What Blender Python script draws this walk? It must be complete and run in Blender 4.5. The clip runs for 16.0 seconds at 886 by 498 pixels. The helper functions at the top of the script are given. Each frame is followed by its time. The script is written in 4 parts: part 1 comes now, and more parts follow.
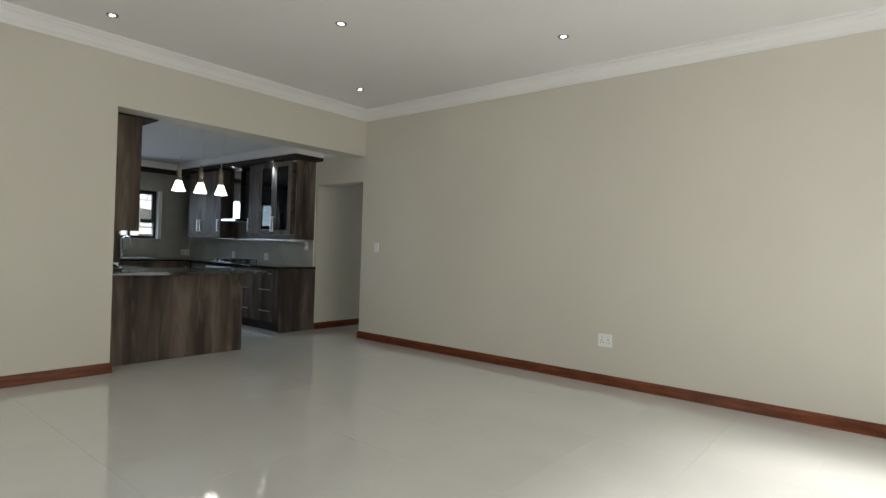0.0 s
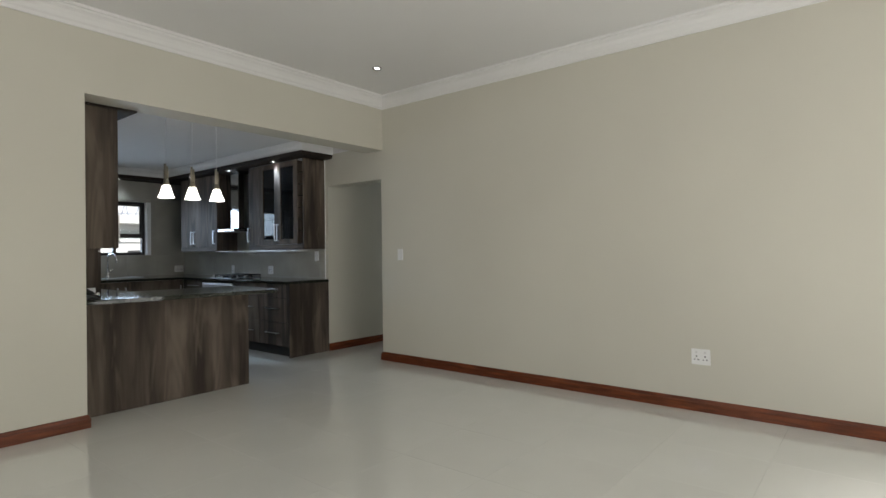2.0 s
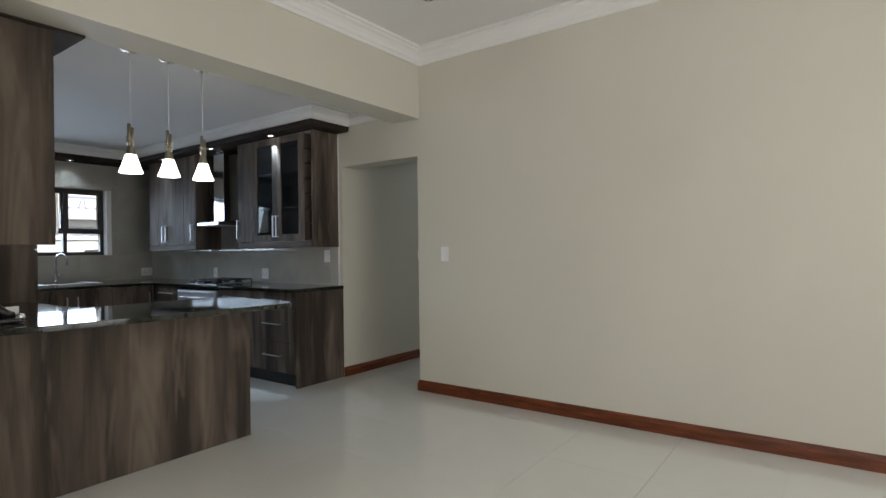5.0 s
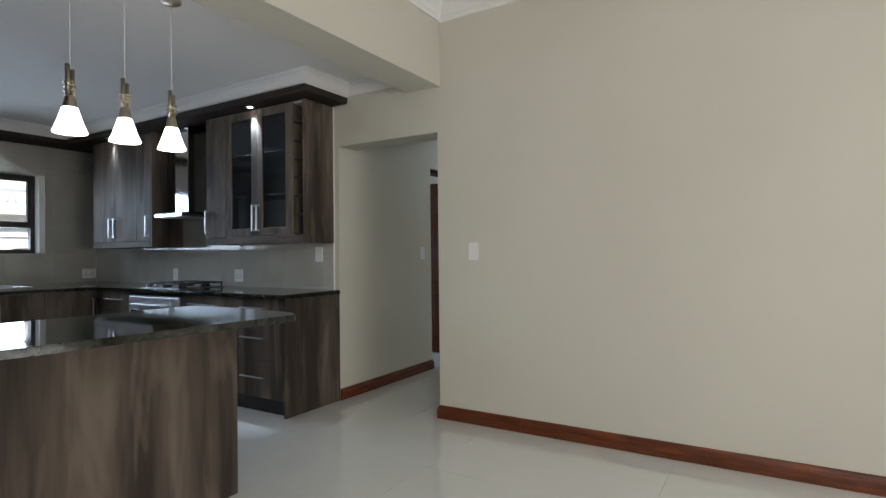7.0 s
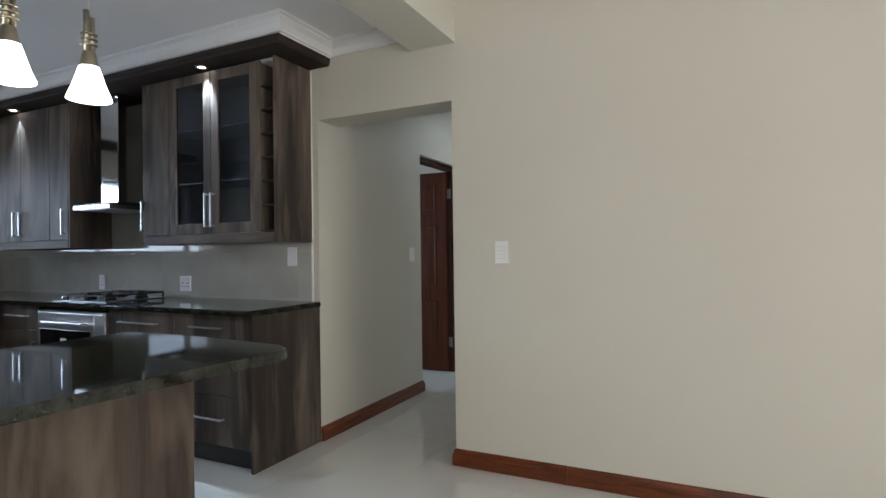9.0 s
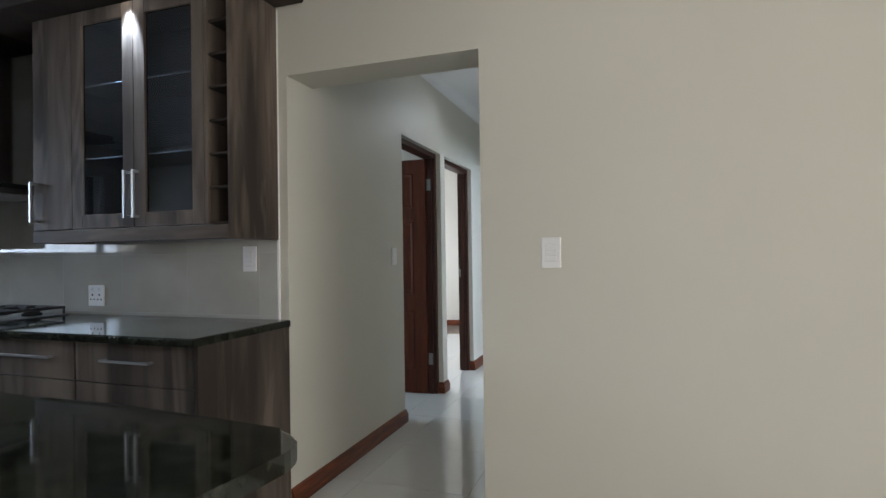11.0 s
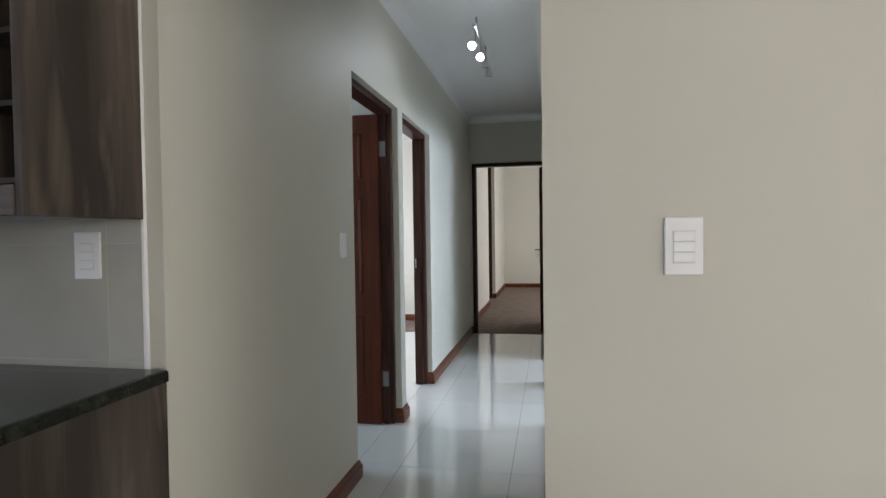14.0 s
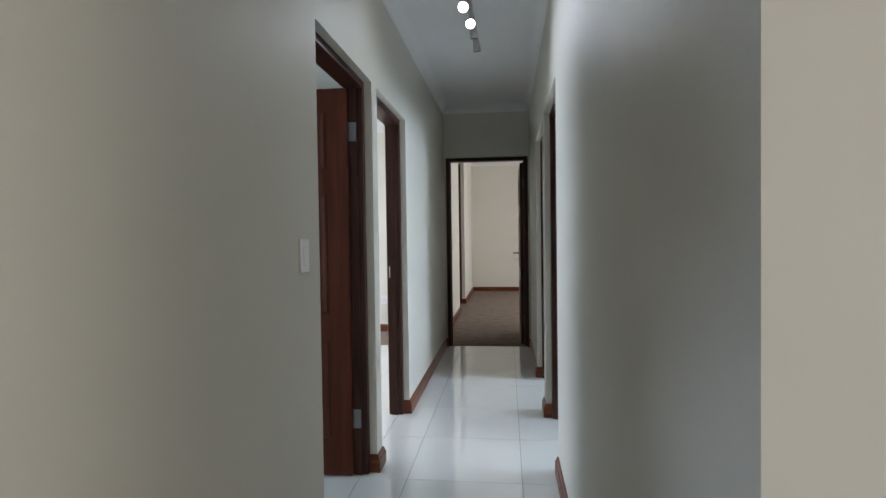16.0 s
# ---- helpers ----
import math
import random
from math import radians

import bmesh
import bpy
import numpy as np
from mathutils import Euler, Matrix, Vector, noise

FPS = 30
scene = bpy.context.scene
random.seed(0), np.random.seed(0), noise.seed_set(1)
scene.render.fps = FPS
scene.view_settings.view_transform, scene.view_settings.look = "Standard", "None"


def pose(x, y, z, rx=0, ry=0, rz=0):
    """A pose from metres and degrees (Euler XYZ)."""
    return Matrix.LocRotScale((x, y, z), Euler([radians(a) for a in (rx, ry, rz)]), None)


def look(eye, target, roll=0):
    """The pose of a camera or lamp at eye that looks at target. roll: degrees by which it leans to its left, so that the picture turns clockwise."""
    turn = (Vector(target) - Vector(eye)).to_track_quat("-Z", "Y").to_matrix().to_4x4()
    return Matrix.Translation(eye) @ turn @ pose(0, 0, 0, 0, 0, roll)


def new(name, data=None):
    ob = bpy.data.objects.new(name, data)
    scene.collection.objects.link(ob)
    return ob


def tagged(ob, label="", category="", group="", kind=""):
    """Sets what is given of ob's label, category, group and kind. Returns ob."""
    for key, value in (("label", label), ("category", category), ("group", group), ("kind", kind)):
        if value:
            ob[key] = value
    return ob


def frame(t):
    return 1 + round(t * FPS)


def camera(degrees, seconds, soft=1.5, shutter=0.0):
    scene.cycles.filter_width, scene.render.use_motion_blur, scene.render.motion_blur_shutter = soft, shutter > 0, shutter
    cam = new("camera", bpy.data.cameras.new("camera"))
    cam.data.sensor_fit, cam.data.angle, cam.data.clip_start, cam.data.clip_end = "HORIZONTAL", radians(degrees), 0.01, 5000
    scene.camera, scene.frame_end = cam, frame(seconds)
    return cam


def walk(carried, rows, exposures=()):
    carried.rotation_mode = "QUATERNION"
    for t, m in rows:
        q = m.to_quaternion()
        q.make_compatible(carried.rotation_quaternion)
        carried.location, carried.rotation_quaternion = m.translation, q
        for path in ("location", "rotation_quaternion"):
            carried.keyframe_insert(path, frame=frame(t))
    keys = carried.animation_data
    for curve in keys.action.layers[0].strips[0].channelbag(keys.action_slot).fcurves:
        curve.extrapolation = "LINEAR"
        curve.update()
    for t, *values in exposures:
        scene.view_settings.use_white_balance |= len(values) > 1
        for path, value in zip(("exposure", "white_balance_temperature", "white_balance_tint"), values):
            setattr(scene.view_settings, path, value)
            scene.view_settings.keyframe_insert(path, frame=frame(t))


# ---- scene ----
cam = camera(78.4, 16.0)
PATH = [
    (0, (0.724, 1.387, 1.224), (-0.544, 2.934, 1.226), 1.9),
    (0.5, (0.45, 1.523, 1.247), (-0.81, 3.077, 1.249), 1.3),
    (1, (0.231, 1.636, 1.25), (-1.025, 3.192, 1.251), -0.7),
    (1.5, (0.014, 1.767, 1.24), (-1.244, 3.321, 1.247), -0.8),
    (2, (-0.234, 1.871, 1.246), (-1.491, 3.427, 1.256), -0.7),
    (2.5, (-0.466, 1.965, 1.248), (-1.718, 3.524, 1.253), -0.7),
    (3, (-0.72, 2.079, 1.251), (-1.96, 3.648, 1.257), -0.7),
    (3.5, (-0.956, 2.192, 1.24), (-2.19, 3.766, 1.246), -0.7),
    (4, (-1.231, 2.316, 1.253), (-2.452, 3.9, 1.257), -0.7),
    (6.5, (-2.389, 2.829, 1.224), (-3.47, 4.511, 1.236), -0.7),
    (7, (-2.648, 2.948, 1.211), (-3.69, 4.655, 1.225), -0.6),
    (7.5, (-2.856, 3.061, 1.193), (-3.848, 4.798, 1.22), -0.8),
    (8, (-3.051, 3.207, 1.205), (-4.004, 4.965, 1.23), -0.8),
    (8.5, (-3.246, 3.354, 1.205), (-4.159, 5.133, 1.224), -0.8),
    (9, (-3.443, 3.494, 1.219), (-4.316, 5.293, 1.234), -0.8),
    (11.5, (-4.275, 4.243, 1.221), (-4.874, 6.151, 1.238), -0.7),
    (12, (-4.374, 4.396, 1.228), (-4.925, 6.319, 1.244), -0.6),
    (12.5, (-4.494, 4.561, 1.229), (-4.994, 6.497, 1.248), -1.0),
    (13, (-4.598, 4.731, 1.238), (-5.05, 6.68, 1.24), -0.9),
    (13.5, (-4.681, 4.923, 1.24), (-5.094, 6.879, 1.221), -0.8),
    (14, (-4.742, 5.097, 1.247), (-5.127, 7.059, 1.2), -0.8),
    (14.5, (-4.82, 5.267, 1.256), (-5.172, 7.235, 1.207), -0.8),
    (15, (-4.887, 5.408, 1.262), (-5.197, 7.384, 1.213), -0.8),
    (15.5, (-4.954, 5.582, 1.255), (-5.221, 7.563, 1.209), -0.9),
    (16, (-5.016, 5.747, 1.272), (-5.25, 7.733, 1.224), -0.8),
]
walk(cam, [(t, look(eye, target, roll)) for t, eye, target, roll in PATH], [(0, 0.24, 6550, 10), (2, 0.4, 6550, 10.5), (4, 0.57, 6550, 12), (6.5, 0.75, 6500, 12.5), (9.0, 1.02, 6450, 13.5), (11.5, 1.0, 6440, 14), (14, 1.18, 6440, 14.5), (16, 1.14, 6440, 15)])

# ---- world, sun and lamps ----
world = bpy.data.worlds.new("sky")
scene.world = world
world.use_nodes = True
wn = world.node_tree.nodes
sky = wn.new("ShaderNodeTexSky")
sky.sky_type, sky.sun_disc = "NISHITA", False
sky.sun_elevation, sky.sun_rotation = radians(40), radians(84)
wn["Background"].inputs["Strength"].default_value = 0.067
world.node_tree.links.new(sky.outputs[0], wn["Background"].inputs["Color"])

sun = new("sun", bpy.data.lights.new("sun", "SUN"))
sun.data.energy, sun.data.angle, sun.data.color = 5.0, radians(14), (1.0, 0.98, 0.96)
sun.matrix_world = look((20, 2, 17), (0, 0, 0))


def window_light(name, eye, target, width, height, watts, colour):
    lamp = new(name, bpy.data.lights.new(name, "AREA"))
    lamp.data.shape, lamp.data.size, lamp.data.size_y = "RECTANGLE", width, height
    lamp.data.energy, lamp.data.color = watts, colour
    lamp.matrix_world = look(eye, target)
    return lamp


# daylight in the openings: the living room's sliding door and unseen south window, the kitchen window
window_light("daylight_patio", (2.5, 4.1, 1.15), (0, 4.1, 1.0), 3.3, 2.1, 55, (1.0, 0.97, 0.93))
window_light("daylight_south", (-1.6, -1.9, 1.3), (-1.6, 2, 1.2), 3.0, 1.9, 70, (1.0, 0.97, 0.93))
kitchen_daylight = window_light("daylight_kitchen", (-9.8, 4.67, 1.68), (-5, 4.2, 0.3), 2.0, 0.8, 21, (0.62, 0.78, 1.0))
kitchen_daylight.data.spread = radians(112)   # narrowed to keep this lamp's light off the wall unit doors
# lamps added for unseen windows of the rooms off the passage; no opening modelled
window_light("daylight_bed_a", (-8.7, 7.6, 1.5), (-6, 7.9, 1.2), 1.2, 1.2, 20, (0.6, 0.79, 1.0))
window_light("daylight_bed_b", (-8.7, 10.8, 1.5), (-6, 10.2, 0.5), 1.8, 1.4, 50, (0.78, 0.86, 1.0))
window_light("daylight_bath_a", (-2.3, 8.9, 1.6), (-5, 8.9, 0.2), 1.0, 1.2, 42, (0.66, 0.81, 1.0))
window_light("daylight_bath_b", (-2.3, 10.5, 1.6), (-5, 10.3, 0.2), 1.0, 1.2, 48, (0.66, 0.81, 1.0))
window_light("daylight_main", (-2.45, 15.2, 1.4), (-6, 15.2, 1.2), 2.2, 1.6, 36, (0.94, 0.97, 0.98))

# ---- materials ----


def material(name, colour, rough=0.5, metal=0.0, spec=0.5):
    m = bpy.data.materials.new(name)
    m.use_nodes = True
    b = m.node_tree.nodes["Principled BSDF"]
    b.inputs["Base Color"].default_value = (*colour, 1)
    b.inputs["Roughness"].default_value = rough
    b.inputs["Metallic"].default_value = metal
    b.inputs["Specular IOR Level"].default_value = spec
    return m, m.node_tree.nodes, m.node_tree.links, b


def ramp(nodes, stops):
    r = nodes.new("ShaderNodeValToRGB")
    while len(r.color_ramp.elements) < len(stops):
        r.color_ramp.elements.new(0.5)
    for e, (p, c) in zip(r.color_ramp.elements, stops):
        e.position, e.color = p, (*c, 1)
    return r


def noise_node(nodes, links, scale, stretch=(1, 1, 1), detail=4.0, shift=None, place=False):
    tc = nodes.new("ShaderNodeNewGeometry" if place else "ShaderNodeTexCoord")
    mp = nodes.new("ShaderNodeMapping")
    mp.inputs["Scale"].default_value = stretch
    n = nodes.new("ShaderNodeTexNoise")
    n.inputs["Scale"].default_value, n.inputs["Detail"].default_value = scale, detail
    links.new(tc.outputs["Position" if place else "Object"], mp.inputs["Vector"])
    if shift:
        info = nodes.new("ShaderNodeObjectInfo")
        mul = nodes.new("ShaderNodeMath")
        mul.operation, mul.inputs[1].default_value = "MULTIPLY", shift
        links.new(info.outputs["Random"], mul.inputs[0])
        links.new(mul.outputs[0], mp.inputs["Location"])
    links.new(mp.outputs[0], n.inputs["Vector"])
    return n


def bump(nodes, links, b, source, strength, distance=0.002):
    bp = nodes.new("ShaderNodeBump")
    bp.inputs["Strength"].default_value, bp.inputs["Distance"].default_value = strength, distance
    links.new(source, bp.inputs["Height"])
    links.new(bp.outputs[0], b.inputs["Normal"])


def mottled(name, dark, light, rough, scale, fine, relief=0.1, distance=0.002, metal=0.0, spec=0.5, lo=0.3, hi=0.7):
    """A surface with large soft variation of colour and fine relief."""
    m, n, l, b = material(name, light, rough, metal, spec)
    big = noise_node(n, l, scale, detail=3)
    r = ramp(n, [(lo, dark), (hi, light)])
    l.new(big.outputs["Fac"], r.inputs[0])
    l.new(r.outputs[0], b.inputs["Base Color"])
    small = noise_node(n, l, fine, detail=5)
    bump(n, l, b, small.outputs["Fac"], relief, distance)
    return m


def wood(name, stops, rough, stretch, scale, spec=0.4, shift=20.0):
    """Wood grain that runs along the small axis of stretch; each piece takes another stretch of it."""
    m, n, l, b = material(name, stops[0][1], rough, 0, spec)
    broad = noise_node(n, l, scale, stretch, 3.0, shift)
    fine = noise_node(n, l, scale * 9, (stretch[0] * 1.6, stretch[1] * 1.6, stretch[2] * 0.5), 6.0, shift)
    mix = n.new("ShaderNodeMath")
    mix.operation, mix.inputs[1].default_value = "MULTIPLY_ADD", 0.36
    sub = n.new("ShaderNodeMath")
    sub.operation, sub.inputs[1].default_value = "SUBTRACT", 0.18
    l.new(fine.outputs["Fac"], mix.inputs[0])
    l.new(broad.outputs["Fac"], sub.inputs[0])
    l.new(sub.outputs[0], mix.inputs[2])
    r = ramp(n, stops)
    l.new(mix.outputs[0], r.inputs[0])
    l.new(r.outputs[0], b.inputs["Base Color"])
    bump(n, l, b, fine.outputs["Fac"], 0.12, 0.001)
    return m


WALL = mottled("wall_paint", (0.55, 0.53, 0.458), (0.587, 0.567, 0.49), 0.55, 0.7, 260, 0.12, 0.001, spec=0.35)
BEDWALL = mottled("bedroom_paint", (0.64, 0.61, 0.53), (0.68, 0.65, 0.57), 0.6, 0.7, 260, 0.12, 0.001, spec=0.3)
CEILING = mottled("ceiling_paint", (0.72, 0.71, 0.7), (0.76, 0.755, 0.745), 0.8, 0.6, 200, 0.1, 0.001, spec=0.2)
CORNICE = mottled("cornice_plaster", (0.72, 0.715, 0.7), (0.76, 0.755, 0.745), 0.6, 1.2, 150, 0.08, 0.001, spec=0.3)
SKIRT = wood("skirting_mahogany", [(0.3, (0.075, 0.0185, 0.006)), (0.5, (0.12, 0.033, 0.013)), (0.72, (0.2, 0.052, 0.0175))], 0.33, (1.2, 1.2, 12), 4.0, 0.25)
DOORWOOD = wood("door_mahogany", [(0.3, (0.046, 0.0105, 0.0045)), (0.5, (0.07, 0.016, 0.0065)), (0.72, (0.096, 0.0235, 0.0092))], 0.38, (9, 9, 0.7), 3.0, 0.2)
FRAMEWOOD = wood("frame_mahogany", [(0.3, (0.022, 0.0078, 0.0048)), (0.5, (0.04, 0.0132, 0.0075)), (0.72, (0.06, 0.02, 0.011))], 0.38, (12, 12, 0.9), 3.0, 0.25)


def laminate(name, along):
    """Weathered dark oak laminate that runs on from front to front: broad cloudy bands, narrower streaks and fine pores along the grain."""
    m, n, l, b = material(name, (0.05, 0.04, 0.033), 0.5, 0, 0.07)

    def axes(across, length):
        return (across, across, length) if along == "z" else (length, across, across)

    bands = noise_node(n, l, 1.0, axes(4.8, 0.5), 2.0, None, True)
    streaks = noise_node(n, l, 1.0, axes(16.0, 1.5), 5.0, None, True)
    streaks.inputs["Distortion"].default_value = 0.8
    pores = noise_node(n, l, 1.0, axes(170.0, 7.0), 4.0, None, True)
    total = None
    for node, weight in ((bands, 0.7), (streaks, 0.22), (pores, 0.08)):
        k = n.new("ShaderNodeMath")
        k.operation, k.inputs[1].default_value = "MULTIPLY_ADD", weight
        l.new(node.outputs["Fac"], k.inputs[0])
        if total:
            l.new(total, k.inputs[2])
        else:
            k.inputs[2].default_value = 0.0
        total = k.outputs[0]
    r = ramp(n, [(0.4, (0.046, 0.037, 0.031)), (0.47, (0.07, 0.056, 0.047)), (0.53, (0.094, 0.075, 0.062)), (0.6, (0.125, 0.1, 0.081))])
    l.new(total, r.inputs[0])
    flame = noise_node(n, l, 1.0, axes(4.8, 0.85), 6.0, None, True)
    flame.inputs["Distortion"].default_value = 1.1
    rings = noise_node(n, l, 1.0, axes(3.4, 0.42), 1.0, None, True)
    wave = n.new("ShaderNodeMath")
    wave.operation, wave.inputs[1].default_value = "MULTIPLY", 95.0
    l.new(rings.outputs["Fac"], wave.inputs[0])
    sine = n.new("ShaderNodeMath")
    sine.operation = "SINE"
    l.new(wave.outputs[0], sine.inputs[0])
    grain = n.new("ShaderNodeMath")
    grain.operation, grain.inputs[1].default_value = "MULTIPLY_ADD", 0.038
    l.new(sine.outputs[0], grain.inputs[0])
    l.new(flame.outputs["Fac"], grain.inputs[2])
    mask = ramp(n, [(0.5, (0, 0, 0)), (0.59, (0.3, 0.3, 0.3)), (0.68, (0.5, 0.5, 0.5))])
    l.new(grain.outputs[0], mask.inputs[0])
    tan = n.new("ShaderNodeMix")
    tan.data_type = "RGBA"
    for socket in tan.inputs:
        if socket.identifier == "A_Color":
            l.new(r.outputs[0], socket)
        elif socket.identifier == "B_Color":
            socket.default_value = (0.22, 0.178, 0.14, 1)
        elif socket.identifier == "Factor_Float":
            l.new(mask.outputs[0], socket)
    for socket in tan.outputs:
        if socket.identifier == "Result_Color":
            l.new(socket, b.inputs["Base Color"])
    bump(n, l, b, pores.outputs["Fac"], 0.1, 0.001)
    return m


CABINET, CABINET_H = laminate("cabinet_laminate", "z"), laminate("cabinet_laminate_level", "x")
CARCASS = mottled("cabinet_inside", (0.04, 0.033, 0.028), (0.055, 0.045, 0.038), 0.7, 2, 80, 0.0, spec=0.05)
INSIDE = mottled("glazed_unit_inside", (0.36, 0.37, 0.39), (0.41, 0.42, 0.44), 0.6, 2, 80, 0.0)
SHELF = mottled("grey_shelf_glass", (0.1, 0.105, 0.11), (0.13, 0.135, 0.14), 0.3, 3, 80, 0.0)
SHELF_EDGE = material("ground_glass_edge", (0.75, 0.82, 0.82), 0.25)[0]
CROWNWOOD = mottled("crown_dark_laminate", (0.03, 0.024, 0.02), (0.048, 0.038, 0.032), 0.65, 4, 90, 0.1, spec=0.04)
TILEGROUT = mottled("wall_tile_grout", (0.39, 0.38, 0.34), (0.44, 0.43, 0.385), 0.5, 6, 150, 0.2)
KICK = mottled("plinth_black", (0.012, 0.011, 0.01), (0.02, 0.018, 0.017), 0.5, 2, 80, 0.05)
STEEL = mottled("brushed_steel", (0.5, 0.5, 0.5), (0.6, 0.595, 0.59), 0.36, 3, 90, 0.05, 0.0005, 1.0)
MIRROR_STEEL = mottled("polished_steel", (0.62, 0.62, 0.62), (0.68, 0.68, 0.68), 0.08, 3, 90, 0.02, 0.0003, 1.0)
HOODSTEEL = mottled("hood_steel", (0.55, 0.55, 0.55), (0.62, 0.62, 0.62), 0.22, 3, 90, 0.04, 0.0005, 1.0)
CHROME = material("chrome", (0.75, 0.75, 0.76), 0.07, 1.0)[0]
BRONZE = mottled("antique_brass", (0.4, 0.36, 0.28), (0.5, 0.455, 0.36), 0.34, 20, 90, 0.05, 0.0005, 1.0)
PLASTIC = mottled("white_plastic", (0.74, 0.74, 0.73), (0.78, 0.78, 0.775), 0.35, 5, 100, 0.02, 0.0005)
ROCKER = material("rocker_plastic", (0.63, 0.63, 0.62), 0.4)[0]
HOBSTEEL = mottled("hob_steel", (0.2, 0.2, 0.205), (0.27, 0.27, 0.275), 0.32, 3, 90, 0.05, 0.0005, 1.0)
BLACK = material("black_enamel", (0.01, 0.01, 0.01), 0.3)[0]
IRON = mottled("cast_iron", (0.008, 0.008, 0.008), (0.018, 0.018, 0.018), 0.6, 30, 300, 0.3, 0.001)
ALU = mottled("bronze_aluminium", (0.018, 0.015, 0.014), (0.028, 0.024, 0.022), 0.4, 10, 100, 0.05)
DARKGROUT = mottled("passage_grout", (0.2, 0.2, 0.195), (0.27, 0.27, 0.26), 0.9, 6, 150, 0.3)
GROUT = mottled("grout", (0.6, 0.6, 0.57), (0.66, 0.66, 0.63), 0.12, 6, 150, 0.0, spec=0.75)
CARPET = mottled("carpet_brown", (0.19, 0.148, 0.118), (0.26, 0.205, 0.165), 0.95, 8, 400, 0.9, 0.006, spec=0.1)
PLASTERED = mottled("outside_plaster", (0.72, 0.71, 0.69), (0.8, 0.79, 0.775), 0.85, 0.8, 60, 0.2, 0.004)
PAVING = mottled("outside_paving", (0.3, 0.29, 0.27), (0.42, 0.4, 0.37), 0.9, 1.5, 40, 0.4, 0.006)
RAILING = mottled("grey_blue_railing", (0.3, 0.33, 0.4), (0.36, 0.39, 0.46), 0.5, 4, 60, 0.1)
ROOFING = mottled("roof_tile_grey", (0.16, 0.15, 0.145), (0.24, 0.23, 0.22), 0.8, 3, 60, 0.4)


def floor_tile_material():
    m, n, l, b = material("polished_porcelain", (0.6, 0.6, 0.57), 0.08, 0, 0.75)
    cloud = noise_node(n, l, 2.6, (1, 1, 1), 6.0, 30.0)
    r = ramp(n, [(0.3, (0.69, 0.694, 0.655)), (0.55, (0.705, 0.71, 0.67)), (0.75, (0.72, 0.725, 0.686))])
    l.new(cloud.outputs["Fac"], r.inputs[0])
    info = n.new("ShaderNodeObjectInfo")
    tone = n.new("ShaderNodeHueSaturation")
    rng = n.new("ShaderNodeMapRange")
    rng.inputs["To Min"].default_value, rng.inputs["To Max"].default_value = 0.994, 1.006
    l.new(info.outputs["Random"], rng.inputs["Value"])
    l.new(rng.outputs[0], tone.inputs["Value"])
    l.new(r.outputs[0], tone.inputs["Color"])
    l.new(tone.outputs[0], b.inputs["Base Color"])
    smear = noise_node(n, l, 1.3, (1, 1, 1), 4.0)
    rr = ramp(n, [(0.35, (0.045, 0.045, 0.045)), (0.75, (0.1, 0.1, 0.1))])
    l.new(smear.outputs["Fac"], rr.inputs[0])
    l.new(rr.outputs[0], b.inputs["Roughness"])
    b.inputs["Coat Weight"].default_value = 0.35
    b.inputs["Coat Roughness"].default_value = 0.03
    b.inputs["Coat IOR"].default_value = 1.6
    wave = noise_node(n, l, 5.0, (1, 1, 1), 2.0)
    bump(n, l, b, wave.outputs["Fac"], 0.04, 0.002)
    return m


def granite_material():
    m, n, l, b = material("green_black_granite", (0.02, 0.022, 0.018), 0.05, 0, 0.45)
    speck = noise_node(n, l, 160, (1, 1, 1), 6.0)
    patch = noise_node(n, l, 26, (1, 1, 1), 5.0)
    add = n.new("ShaderNodeMath")
    add.operation, add.inputs[1].default_value = "MULTIPLY_ADD", 0.72
    sub = n.new("ShaderNodeMath")
    sub.operation, sub.inputs[1].default_value = "MULTIPLY", 0.28
    l.new(patch.outputs["Fac"], add.inputs[0])
    l.new(speck.outputs["Fac"], sub.inputs[0])
    l.new(sub.outputs[0], add.inputs[2])
    r = ramp(n, [(0.38, (0.0095, 0.011, 0.0085)), (0.5, (0.017, 0.0195, 0.0145)), (0.64, (0.034, 0.038, 0.028))])
    l.new(add.outputs[0], r.inputs[0])
    l.new(r.outputs[0], b.inputs["Base Color"])
    return m


def wall_tile_material():
    m, n, l, b = material("glazed_wall_tile", (0.48, 0.47, 0.43), 0.035, 0, 0.5)
    cloud = noise_node(n, l, 3.0, (1, 1, 1), 6.0, 30.0)
    r = ramp(n, [(0.3, (0.37, 0.357, 0.312)), (0.55, (0.42, 0.406, 0.358)), (0.78, (0.465, 0.45, 0.4))])
    l.new(cloud.outputs["Fac"], r.inputs[0])
    l.new(r.outputs[0], b.inputs["Base Color"])
    wave = noise_node(n, l, 6.0, (1, 1, 1), 2.0)
    bump(n, l, b, wave.outputs["Fac"], 0.03, 0.002)
    return m


